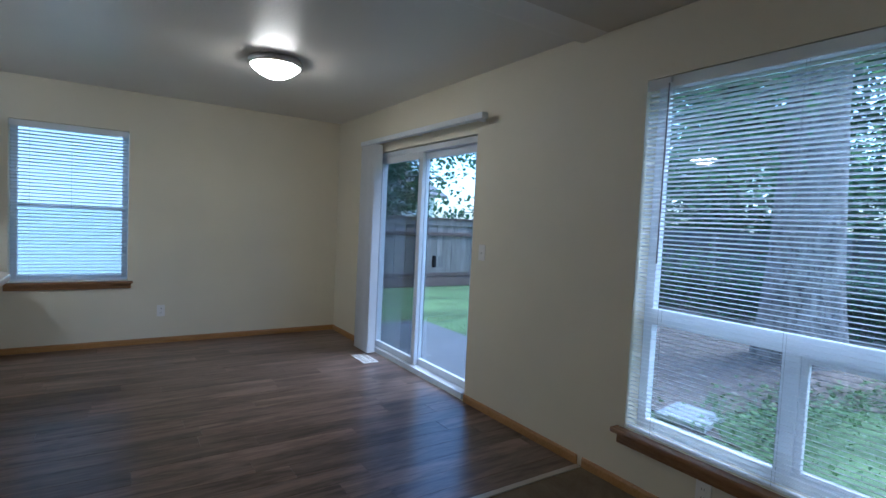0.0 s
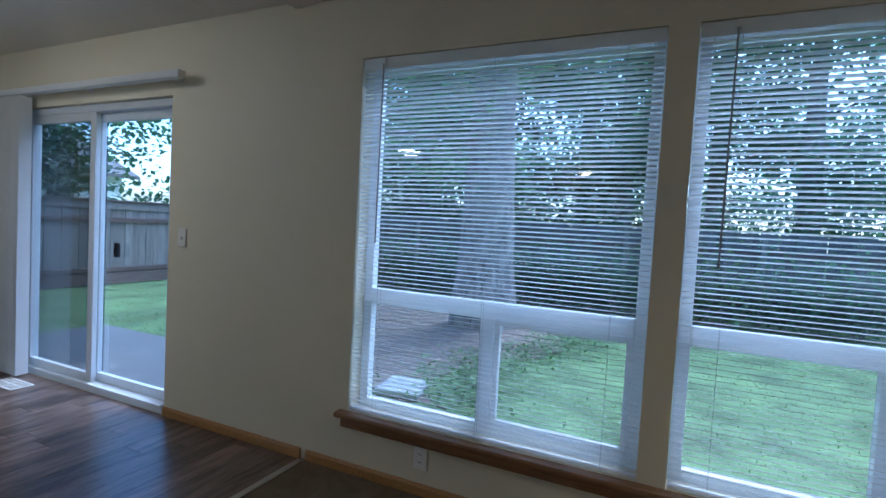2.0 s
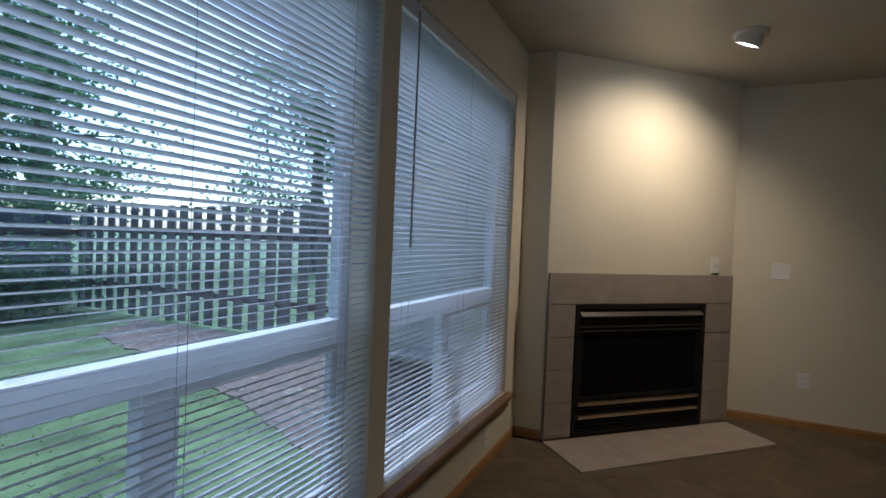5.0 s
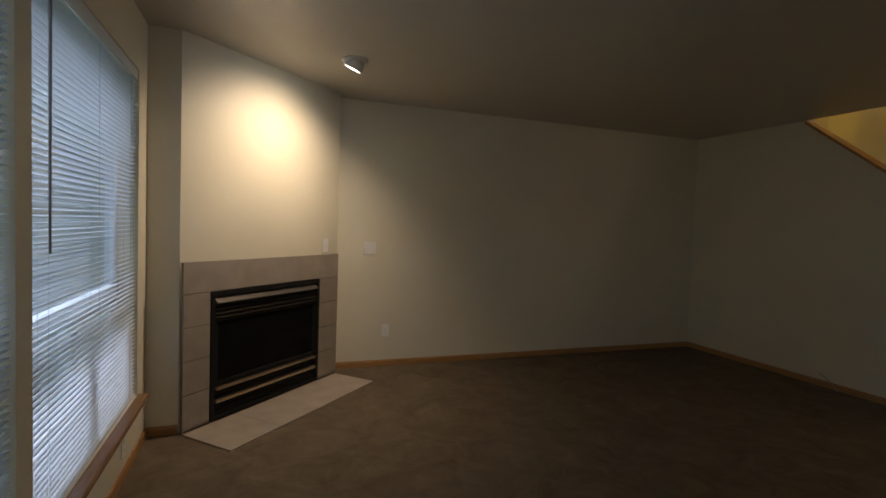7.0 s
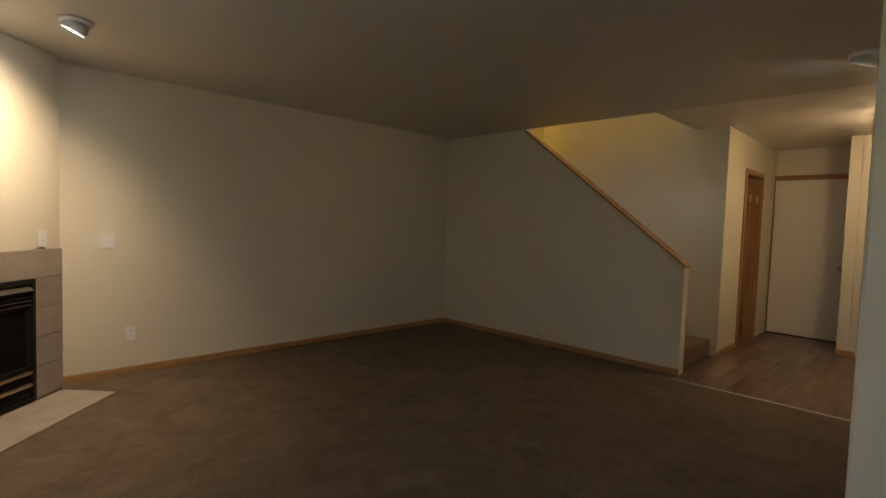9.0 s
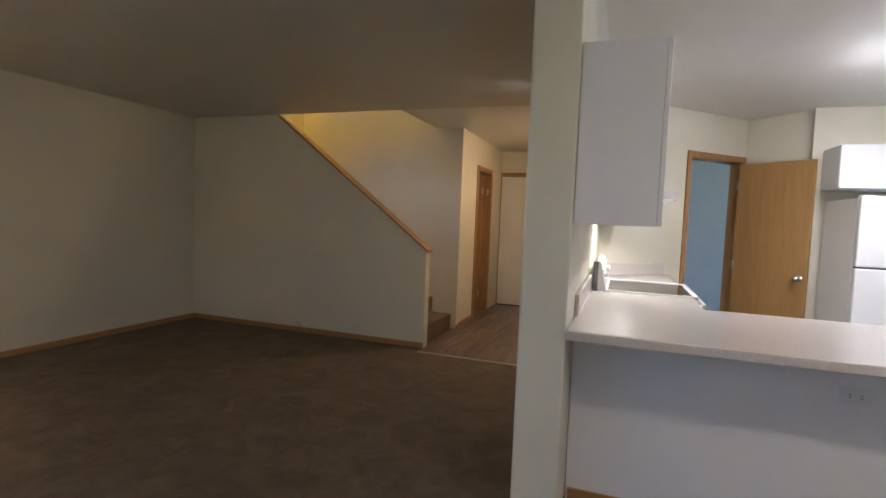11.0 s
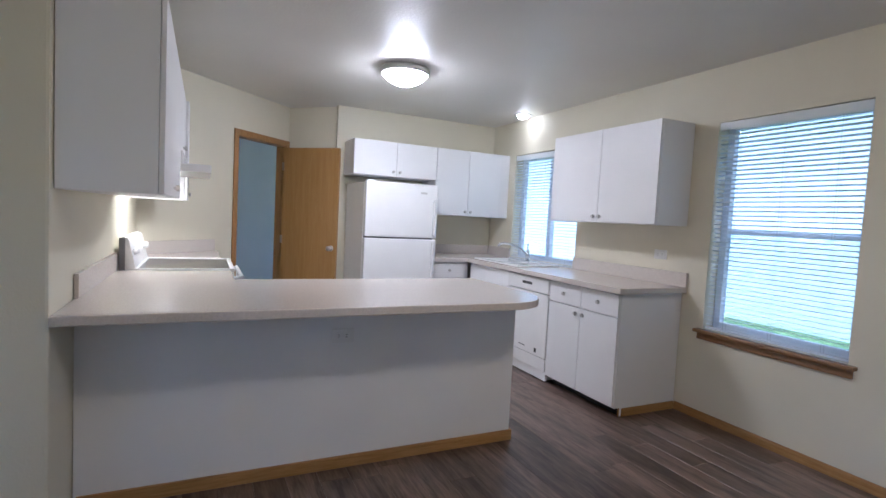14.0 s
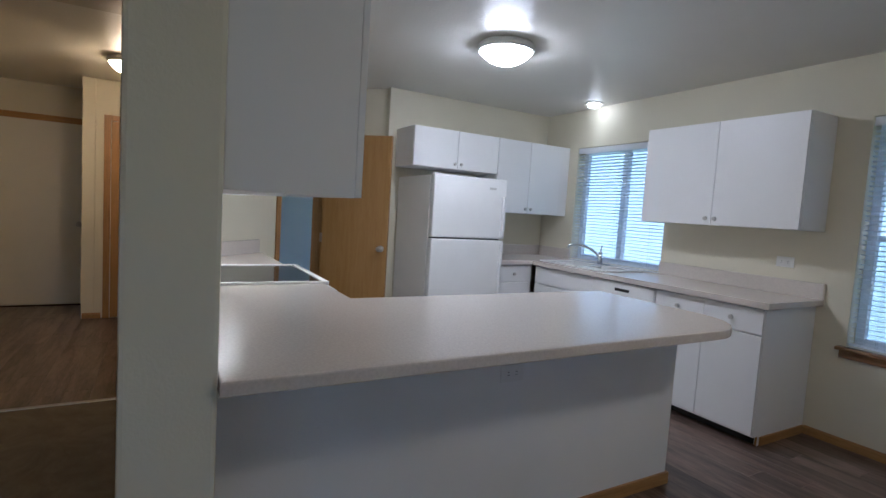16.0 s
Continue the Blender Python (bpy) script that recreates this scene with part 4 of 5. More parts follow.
block("oven_door", (sx0 + 0.004, 3.271, 0.16), (sx1 - 0.008, 3.31, 0.80), APPL, stove, 0.008)
bm = bmesh.new()
put_tube(bm, (sx0 + 0.06, 3.36, 0.86), (sx1 - 0.04, 3.36, 0.86), 0.016, 0.016, 14)
for x in (sx0 + 0.09, sx1 - 0.07):
    put_tube(bm, (x, 3.30, 0.855), (x, 3.36, 0.86), 0.012, 0.012, 12)
link_mesh("handle", bm, APPL, stove)
block("control_front", (sx0 + 0.004, 3.271, 0.806), (sx1 - 0.008, 3.313, CT - 0.012), APPL, stove, 0.006)

# counter piece between the stove and the diagonal wall
filler = thing("corner_cabinet", "white base cabinet with beige top beside the stove", "cabinet", (-2.35, 2.85, 0.0))
prism("base", [(sx0 - 0.004, PY1 + 0.004), (sx0 - 0.004, 3.22), (-3.02, 3.22), (Q0[0] - 0.012, PY1 + 0.004)], 0.0, CT - CTH, CAB, filler)
prism("worktop", [(sx0 - 0.004, PY1 + 0.003), (sx0 - 0.004, 3.25), (-3.075, 3.25), (Q0[0] - 0.010, PY1 + 0.003)], CT - CTH, CT, COUNTER, filler, 0.004)
bm = bmesh.new()
put_box(bm, (0.03, 0.0, CT), (0.80, 0.018, CT + 0.105), 0.003)
bm.transform(pose(Q0[0], Q0[1], 0, 0, 0, 135) @ Matrix.Scale(-1, 4, (0, 1, 0)) @ Matrix.Translation((0, 0.002, 0)))
bmesh.ops.recalc_face_normals(bm, faces=bm.faces)
link_mesh("backsplash", bm, COUNTER, filler)


def wall_cabinet(label, lo, hi, front, doors, handle_side, knob_low=True):
    """A hung cabinet; front: '+y', '-y' or '+x'. doors: spans along the front. handle_side per door: 1 far end, 0 near end."""
    c = thing("wall_cabinet", label, "cabinet", ((lo[0] + hi[0]) / 2, (lo[1] + hi[1]) / 2, lo[2]), group="white wall cabinets")
    d = 0.019
    if front == "+x":
        block("body", lo, (hi[0] - d - 0.002, hi[1], hi[2]), CAB, c, 0.002)
    elif front == "+y":
        block("body", lo, (hi[0], hi[1] - d - 0.002, hi[2]), CAB, c, 0.002)
    else:
        block("body", (lo[0], lo[1] + d + 0.002, lo[2]), hi, CAB, c, 0.002)
    for (a, b), side in zip(doors, handle_side):
        g = 0.0018
        z0, z1 = lo[2] + 0.002, hi[2] - 0.002
        p = b - 0.035 if side else a + 0.035
        z = z0 + 0.045
        if front == "+x":
            block("door", (hi[0] - d, a + g, z0), (hi[0], b - g, z1), CAB, c, 0.0025)
            small_knob(c, (hi[0], p, z), (1, 0, 0))
        elif front == "+y":
            block("door", (a + g, hi[1] - d, z0), (b - g, hi[1], z1), CAB, c, 0.0025)
            small_knob(c, (p, hi[1], z), (0, 1, 0))
        else:
            block("door", (a + g, lo[1], z0), (b - g, lo[1] + d, z1), CAB, c, 0.0025)
            small_knob(c, (p, lo[1], z), (0, -1, 0))
    return c


wall_cabinet("white flat-front wall cabinet beside the partition end", (-1.42, PY1 + 0.003, 1.36), (-0.09, 2.985, 2.105), "+y", [(-1.42, -0.755), (-0.755, -0.09)], [1, 0])
wall_cabinet("short white wall cabinet over the range hood", (-2.185, PY1 + 0.003, 1.665), (-1.424, 2.985, 2.105), "+y", [(-2.185, -1.805), (-1.805, -1.424)], [1, 0])
wall_cabinet("narrow white wall cabinet beside the range hood", (-2.47, PY1 + 0.003, 1.36), (-2.19, 3.005, 2.105), "+y", [(-2.47, -2.19)], [1])
wall_cabinet("white wall cabinet over the refrigerator", (XF + 0.003, 4.47, 1.735), (-2.90, 5.388, 2.09), "+x", [(4.47, 4.93), (4.93, 5.388)], [1, 0])
wall_cabinet("white flat-front wall cabinet in the kitchen corner", (XF + 0.003, 5.392, 1.365), (-2.90, 6.19, 2.09), "+x", [(5.392, 5.79), (5.79, 6.19)], [1, 0])
wall_cabinet("white two-door wall cabinet beside the dining window", (-1.650, 5.99, 1.360), (-0.462, YB - 0.003, 2.105), "-y", [(-1.650, -1.045), (-1.045, -0.462)], [1, 0])
tagged(block("trim_cabinet_filler", (XF + 0.003, 6.193, 1.365), (-2.912, YB - 0.003, 2.09), CAB), kind="structure")

hood = thing("range_hood", "white under-cabinet range hood with a lit lamp", "hood", (-1.8, 2.9, 1.53))
blocks("shell", [((-2.183, PY1 + 0.004, 1.535), (-1.428, 3.16, 1.585)), ((-2.183, PY1 + 0.004, 1.585), (-1.428, 3.0, 1.662))], APPL, hood, 0.008)
block("lens", (-1.95, 2.80, 1.529), (-1.66, 2.90, 1.534), glow("lit_hood_lens", (1.0, 0.86, 0.62), 13.0), hood)

# refrigerator
fridge = thing("refrigerator", "white two-door refrigerator with freezer on top", "refrigerator", (-2.9, 4.87, 0.0))
fy0, fy1, fx = 4.505, 5.255, -2.534
block("body", (XF + 0.03, fy0, 0.03), (fx - 0.075, fy1, 1.640), APPL, fridge, 0.006)
block("freezer_door", (fx - 0.068, fy0, 1.117), (fx, fy1, 1.652), APPL, fridge, 0.012)
block("main_door", (fx - 0.068, fy0, 0.10), (fx, fy1, 1.105), APPL, fridge, 0.012)
block("seal", (fx - 0.074, fy0 + 0.012, 0.10), (fx - 0.069, fy1 - 0.012, 1.64), DARK, fridge)
block("grille", (fx - 0.06, fy0 + 0.02, 0.0), (fx - 0.03, fy1 - 0.02, 0.09), DARK, fridge, 0.004)
block("hinge_cap", (fx - 0.10, fy0 + 0.02, 1.642), (fx - 0.02, fy0 + 0.09, 1.662), APPL, fridge, 0.004)
blocks("handle", [((fx + 0.001, fy1 - 0.055, 1.14), (fx + 0.035, fy1 - 0.025, 1.50)), ((fx + 0.001, fy1 - 0.055, 0.62), (fx + 0.035, fy1 - 0.025, 1.08))], APPL, fridge, 0.01)
block("badge", (fx, fy1 - 0.19, 1.555), (fx + 0.002, fy1 - 0.12, 1.575), NICKEL, fridge, 0.0006)

tagged(block("baseboard_cabinet", (-0.458, 5.80, 0.003), (-0.447, YB - 0.016, 0.060), OAK_Y, bevel=0.003), kind="structure")

# base run under the kitchen window
FY = 5.71                  # cabinet fronts


def base_cabinet(label, x0, x1, drawers, doors, end=False):
    c = thing("base_cabinet", label, "cabinet", ((x0 + x1) / 2, 6.0, 0.0), group="white base cabinets")
    block("body", (x0, FY + 0.022, 0.062), (x1, YB - 0.003, CT - CTH), CAB, c, 0.002)
    block("toe_kick", (x0 + 0.003, FY + 0.085, 0.0), (x1 - 0.02, FY + 0.10, 0.062), DARK, c)
    if end:
        block("end_panel", (x1 - 0.018, FY + 0.075, 0.0), (x1 + 0.0015, YB - 0.003, 0.062), CAB, c)
    for a, b in drawers:
        block("drawer", (a + 0.002, FY, 0.708), (b - 0.002, FY + 0.019, CT - CTH - 0.012), CAB, c, 0.0025)
        small_knob(c, ((a + b) / 2, FY, 0.785), (0, -1, 0))
    for (a, b), side in doors:
        block("door", (a + 0.002, FY, 0.075), (b - 0.002, FY + 0.019, 0.700), CAB, c, 0.0025)
        small_knob(c, (b - 0.04 if side else a + 0.04, FY, 0.655), (0, -1, 0))
    return c


base_cabinet("white base cabinet with two drawers and two doors", -1.225, -0.46, [(-1.225, -0.845), (-0.845, -0.46)], [((-1.225, -0.845), 1), ((-0.845, -0.46), 0)], True)
base_cabinet("white sink base cabinet with flat doors", -2.60, -1.845, [], [((-2.60, -2.225), 1), ((-2.225, -1.845), 0)])
fs = bpy.data.objects["base_cabinet.001"]
block("false_front", (-2.598, FY, 0.708), (-1.847, FY + 0.019, CT - CTH - 0.012), CAB, fs, 0.0025)

dish = thing("dishwasher", "white built-in dishwasher with a dark recessed handle", "dishwasher", (-1.535, 6.0, 0.0))
dx0, dx1 = -1.841, -1.229
block("tub", (dx0, FY + 0.03, 0.02), (dx1, YB - 0.02, CT - CTH - 0.004), APPL, dish)
block("door", (dx0 + 0.003, FY - 0.006, 0.20), (dx1 - 0.003, FY + 0.028, 0.735), APPL, dish, 0.005)
block("control_strip", (dx0 + 0.003, FY - 0.012, 0.742), (dx1 - 0.003, FY + 0.028, CT - CTH - 0.010), APPL, dish, 0.006)
block("handle", (-1.60, FY - 0.016, 0.795), (-1.46, FY - 0.011, 0.818), DARK, dish, 0.002)
block("lower_panel", (dx0 + 0.003, FY - 0.004, 0.09), (dx1 - 0.003, FY + 0.028, 0.195), APPL, dish, 0.003)
block("toe_panel", (dx0 + 0.003, FY + 0.012, 0.012), (dx1 - 0.003, FY + 0.029, 0.088), CAB, dish)
block("vent", (-1.62, FY - 0.0065, 0.245), (-1.52, FY - 0.0055, 0.252), DARK, dish)
block("badge", (-1.385, FY - 0.0065, 0.225), (-1.355, FY - 0.0055, 0.262), DARK, dish)

drawer_unit = thing("drawer_cabinet", "white three-drawer base cabinet beside the refrigerator", "cabinet", (-2.95, 5.5, 0.0), group="white base cabinets")
block("body", (XF + 0.003, 5.275, 0.062), (-2.652, 5.70, CT - CTH), CAB, drawer_unit, 0.002)
block("toe_kick", (XF + 0.003, 5.28, 0.0), (-2.72, 5.69, 0.062), DARK, drawer_unit)
for z0, z1 in ((0.708, CT - CTH - 0.012), (0.42, 0.70), (0.075, 0.412)):
    block("drawer", (-2.65, 5.279, z0), (-2.631, 5.66, z1), CAB, drawer_unit, 0.0025)
    small_knob(drawer_unit, (-2.631, 5.47, (z0 + z1) / 2), (1, 0, 0))

top = thing("countertop", "beige laminate L-shaped countertop with a low backsplash", "countertop", (-1.6, 6.0, CT - CTH))
fy = 5.675
hx0, hx1, hy0, hy1 = -2.56, -1.80, 5.775, 6.20
blocks("worktop", [((hx1, fy, CT - CTH), (-0.42, YB - 0.002, CT)), ((-2.61, fy, CT - CTH), (hx1, hy0, CT)), ((-2.61, hy1, CT - CTH), (hx1, YB - 0.002, CT)), ((-2.61, hy0, CT - CTH), (hx0, hy1, CT)), ((XF + 0.002, 5.268, CT - CTH), (-2.61, YB - 0.002, CT))], COUNTER, top, 0.003)
for lo, hi in (((KWX[1] + 0.004, YB - 0.022, CT), (-0.42, YB - 0.002, CT + 0.105)), ((XF + 0.022, YB - 0.022, CT), (KWX[0], YB - 0.002, CT + 0.105)), ((XF + 0.002, 5.268, CT), (XF + 0.0215, YB - 0.002, CT + 0.105))):
    block("backsplash", lo, hi, COUNTER, top, 0.003)

sink = thing("sink", "white double-bowl drop-in kitchen sink", "sink", (-2.18, 5.98, CT))
rim = 0.03
spans = [((hx0 - rim, hy0 - rim, CT + 0.001), (hx1 + rim, hy0 + 0.02, CT + 0.014)), ((hx0 - rim, hy1 - 0.06, CT + 0.001), (hx1 + rim, hy1 + rim, CT + 0.014)), ((hx0 - rim, hy0 + 0.02, CT + 0.001), (hx0 + 0.02, hy1 - 0.06, CT + 0.014)), ((hx1 - 0.02, hy0 + 0.02, CT + 0.001), (hx1 + rim, hy1 - 0.06, CT + 0.014)), ((-2.20, hy0 + 0.02, CT - 0.01), (-2.16, hy1 - 0.06, CT + 0.010))]
blocks("rim", spans, APPL, sink, 0.005)
blocks("bowl", [((hx0 + 0.006, hy0 + 0.006, CT - 0.19), (hx1 - 0.006, hy1 - 0.006, CT - 0.175)), ((hx0 + 0.006, hy0 + 0.006, CT - 0.175), (hx0 + 0.02, hy1 - 0.006, CT)), ((hx1 - 0.02, hy0 + 0.006, CT - 0.175), (hx1 - 0.006, hy1 - 0.006, CT)), ((hx0 + 0.02, hy0 + 0.006, CT - 0.175), (hx1 - 0.02, hy0 + 0.02, CT)), ((hx0 + 0.02, hy1 - 0.06, CT - 0.175), (hx1 - 0.02, hy1 - 0.006, CT))], APPL, sink)
faucet = thing("faucet", "chrome single-lever kitchen faucet behind the sink", "faucet", (-2.22, 6.165, CT + 0.014))
blocks("deck_plate", [((-2.34, 6.140, CT + 0.0145), (-2.10, 6.190, CT + 0.024))], CHROME, faucet, 0.004)
tube("body", (-2.22, 6.165, CT + 0.02), (-2.22, 6.165, CT + 0.13), 0.022, CHROME, faucet, 0.019, 20)
swept("spout", [(-2.22, 6.16, CT + 0.08), (-2.26, 6.08, CT + 0.15), (-2.33, 5.98, CT + 0.185), (-2.38, 5.92, CT + 0.175), (-2.39, 5.905, CT + 0.15)], 0.012, CHROME, faucet)
swept("lever", [(-2.22, 6.165, CT + 0.13), (-2.20, 6.15, CT + 0.165), (-2.18, 6.135, CT + 0.19)], 0.007, CHROME, faucet)

# ---- outdoors ----
ground = structure(block("ground", (-140, -140, GZ - 0.3), (140, 140, GZ), SOIL))


def ragged(points, step, amount, seed):
    """A closed outline with its straight runs broken up unevenly."""
    r, out = random.Random(seed), []
    for a, b in zip(points, points[1:] + points[:1]):
        a, b = Vector(a), Vector(b)
        n = max(1, int((b - a).length / step))
        for k in range(n):
            p = a.lerp(b, k / n)
            out.append((p.x + r.uniform(-amount, amount), p.y + r.uniform(-amount, amount)))
    return out


def inside(x, y, points):
    hit = False
    for (x0, y0), (x1, y1) in zip(points, points[1:] + points[:1]):
        if (y0 > y) != (y1 > y) and x < x0 + (y - y0) * (x1 - x0) / (y1 - y0):
            hit = not hit
    return hit


MULCH_EDGE = ragged([(4.4, 3.2), (4.25, 2.35), (4.75, 2.8), (5.3, 2.7), (6.0, 2.32), (7.7, 2.2), (8.3, 0.8), (8.8, -0.5), (11.2, -0.2), (11.2, 7.4), (8.0, 7.0), (6.0, 7.6), (5.2, 6.0), (6.2, 4.6), (5.0, 3.9)], 0.16, 0.07, 5)
BED_EDGE = ragged([(3.0, 0.0), (3.5, -0.25), (4.13, -0.44), (4.79, -0.76), (6.2, -1.25), (7.9, -1.6), (8.6, -1.8), (9.3, -2.8), (4.6, -2.9), (3.0, -2.8)], 0.14, 0.05, 6)
structure(prism("ground_mulch", MULCH_EDGE, GZ - 0.05, GZ + 0.014, MULCH))
structure(prism("ground_bed", BED_EDGE, GZ - 0.05, GZ + 0.013, MULCH))
structure(block("pavement_patio", (XA + 0.15, 3.2, GZ - 0.05), (4.35, 6.9, GZ + 0.09), CONCRETE, bevel=0.01))
for x, y, r in ((4.5, 2.8, 8),):
    s = thing("paver", "flat grey concrete paver lying on the ground", "paver", (x, y, GZ + 0.016), r, "concrete pavers")
    block("slab", (-0.22, -0.2, 0), (0.22, 0.2, 0.05), PAVER, s, 0.012, world=False)

ub = thing("utility_box", "dark plastic utility box with its lit top painted grey", "utility box", (3.55, -1.12, GZ + 0.013))
block("body", (3.38, -1.27, GZ + 0.013), (3.72, -0.97, 0.355), BLACK, ub, 0.012)
# grey top piece: light falling on the dark box is put into its colour
block("lit_top", (3.365, -1.285, 0.356), (3.735, -0.955, 0.392), material("lit_top_plastic", (0.2, 0.205, 0.21), 0.5, vary=0.08), ub, 0.010)
blocks("rib", [((3.42 + 0.06 * i, -0.969, GZ + 0.05), (3.435 + 0.06 * i, -0.962, 0.33)) for i in range(5)], BLACK, ub, 0.002)

# grass tufts
bm = bmesh.new()
rnd = random.Random(4)
for i in range(20000):
    x, y = rnd.uniform(3.0, 11.0), rnd.uniform(-2.6, 10.2)
    if (x < 4.5 and 3.1 < y < 7.0) or ((inside(x, y, MULCH_EDGE) or inside(x, y, BED_EDGE)) and rnd.random() < 0.96):
        continue
    h, a, lean = rnd.uniform(0.008, 0.022), rnd.uniform(0, 6.283), rnd.uniform(-0.03, 0.03)
    c, s = math.cos(a) * 0.006, math.sin(a) * 0.006
    p = [bm.verts.new((x - c, y - s, GZ)), bm.verts.new((x + c, y + s, GZ)), bm.verts.new((x + lean + c * 0.2, y + lean, GZ + h)), bm.verts.new((x + lean - c * 0.2, y + lean, GZ + h))]
    bm.faces.new(p)
tagged(link_mesh("grass", bm, GRASS), "short green lawn grass in the back garden", "grass", kind="stuff")

bm = bmesh.new()
for i in range(2600):
    if i % 3:
        x, y = rnd.uniform(4.4, 11.0), rnd.uniform(-0.3, 7.2)
    else:
        x, y = rnd.uniform(3.2, 9.0), rnd.uniform(-2.8, -0.5)
    if not (inside(x, y, MULCH_EDGE) or inside(x, y, BED_EDGE)):
        continue
    a, r = rnd.uniform(0, 6.283), rnd.uniform(0.015, 0.05)
    c, s = math.cos(a) * r, math.sin(a) * r
    z = GZ + 0.022 + rnd.uniform(0, 0.012)
    bm.faces.new([bm.verts.new(p) for p in ((x - c, y - s, z), (x + s * 0.4, y - c * 0.4, z + 0.004), (x + c, y + s, z + 0.01), (x - s * 0.4, y + c * 0.4, z))])
tagged(link_mesh("bark_chips", bm, CHIP), "pale bark chips and fallen leaves on the garden bed", "mulch", kind="stuff")

# leafy groundcover where the lawn meets the bark
verts, faces = [], []
for i in range(3400):
    if i % 3:
        k = rnd.random()
        x, y = 4.2 + 3.6 * k + rnd.gauss(0, 0.16), 2.2 + 0.25 * math.sin(5 * k) + rnd.gauss(0, 0.30)
    else:
        x, y = rnd.gauss(10.6, 0.4), rnd.uniform(-2.6, 7.0)
    p = Vector((x, y, GZ + rnd.uniform(0.02, 0.13)))
    d = Vector((rnd.gauss(0, 1), rnd.gauss(0, 1), rnd.gauss(0.2, 0.4))).normalized() * rnd.uniform(0.03, 0.065)
    w = d.cross(Vector((rnd.gauss(0, 0.3), rnd.gauss(0, 0.3), 1))).normalized() * d.length * 0.42
    n = len(verts)
    verts += [tuple(p), tuple(p + d * 0.5 + w), tuple(p + d), tuple(p + d * 0.5 - w)]
    faces.append((n, n + 1, n + 2, n + 3))
me = bpy.data.meshes.new("groundcover")
me.from_pydata(verts, [], faces)
me.materials.append(COVER)
tagged(new("groundcover", me), "low leafy green groundcover between lawn and bark", "plants", kind="stuff")


def fence(name, label, a, b, height, gap, boards_front, rails, wood=None, w=0.138, dressed=False):
    """Boards along a to b on rails and posts."""
    a, b = Vector((*a, GZ)), Vector((*b, GZ))
    u = b - a
    f = thing(name, label, "fence", a, math.degrees(math.atan2(u.y, u.x)))
    n, bays = int(u.length / gap), round(u.length / 2.4)
    me = bpy.data.meshes.new("board")
    bm2 = bmesh.new()
    out = [(0, 0.0), (w, 0.0), (w, height - 0.02), (w - 0.02, height), (0.02, height), (0, height - 0.02)]
    f0 = [bm2.verts.new((x, 0, z)) for x, z in out]
    f1 = [bm2.verts.new((x, 0.018, z)) for x, z in out]
    bm2.faces.new(f0)
    bm2.faces.new(f1[::-1])
    for i in range(6):
        bm2.faces.new((f0[i], f1[i], f1[(i + 1) % 6], f0[(i + 1) % 6]))
    bmesh.ops.recalc_face_normals(bm2, faces=bm2.faces)
    bm2.to_mesh(me)
    bm2.free()
    me.materials.append(wood or FENCE)
    r = random.Random(int(u.length * 100))
    for i in range(n):
        o = new("board", me)
        o.parent = f
        o.matrix_basis = pose(gap * i, boards_front + r.uniform(-0.004, 0.004), 0.03 + r.uniform(-0.012, 0.012), 0, r.uniform(-0.5, 0.5), 0)
    blocks("rail", [((0, -0.04, z), (u.length, -0.002, z + 0.085)) for z in rails], FENCE_X, f, 0.004, world=False)
    if dressed:
        block("kick_board", (0, -0.034, 0.02), (u.length, -0.003, 0.24), FENCE_X, f, 0.004, world=False)
        block("top_board", (0, -0.026, height - 0.14), (u.length, -0.003, height + 0.005), wood or FENCE, f, 0.004, world=False)
        block("cap", (0, -0.06, height + 0.016), (u.length, 0.05, height + 0.046), FENCE_X, f, 0.004, world=False)
    blocks("post", [((k * u.length / bays - 0.045, -0.13, 0), (k * u.length / bays + 0.045, -0.042, height - 0.05)) for k in range(bays + 1)], FENCE, f, 0.006, world=False)
    return f


fence("garden_fence", "weathered grey board fence at the end of the garden", (11.3, 11.0), (11.3, -3.05), 1.62, 0.142, 0.0, (0.35, 1.25), FENCE_SHADED)
fence("picket_fence", "weathered picket fence with gaps between the boards", (4.45, -3.0), (11.25, -3.0), 1.74, 0.290, 0.0, (0.42, 1.32), None, 0.168)
fence("side_fence", "grey board fence with brown rails behind the lawn", (1.7, 10.6), (11.25, 10.6), 1.60, 0.142, 0.0, (0.26, 1.22), None, 0.138, True)


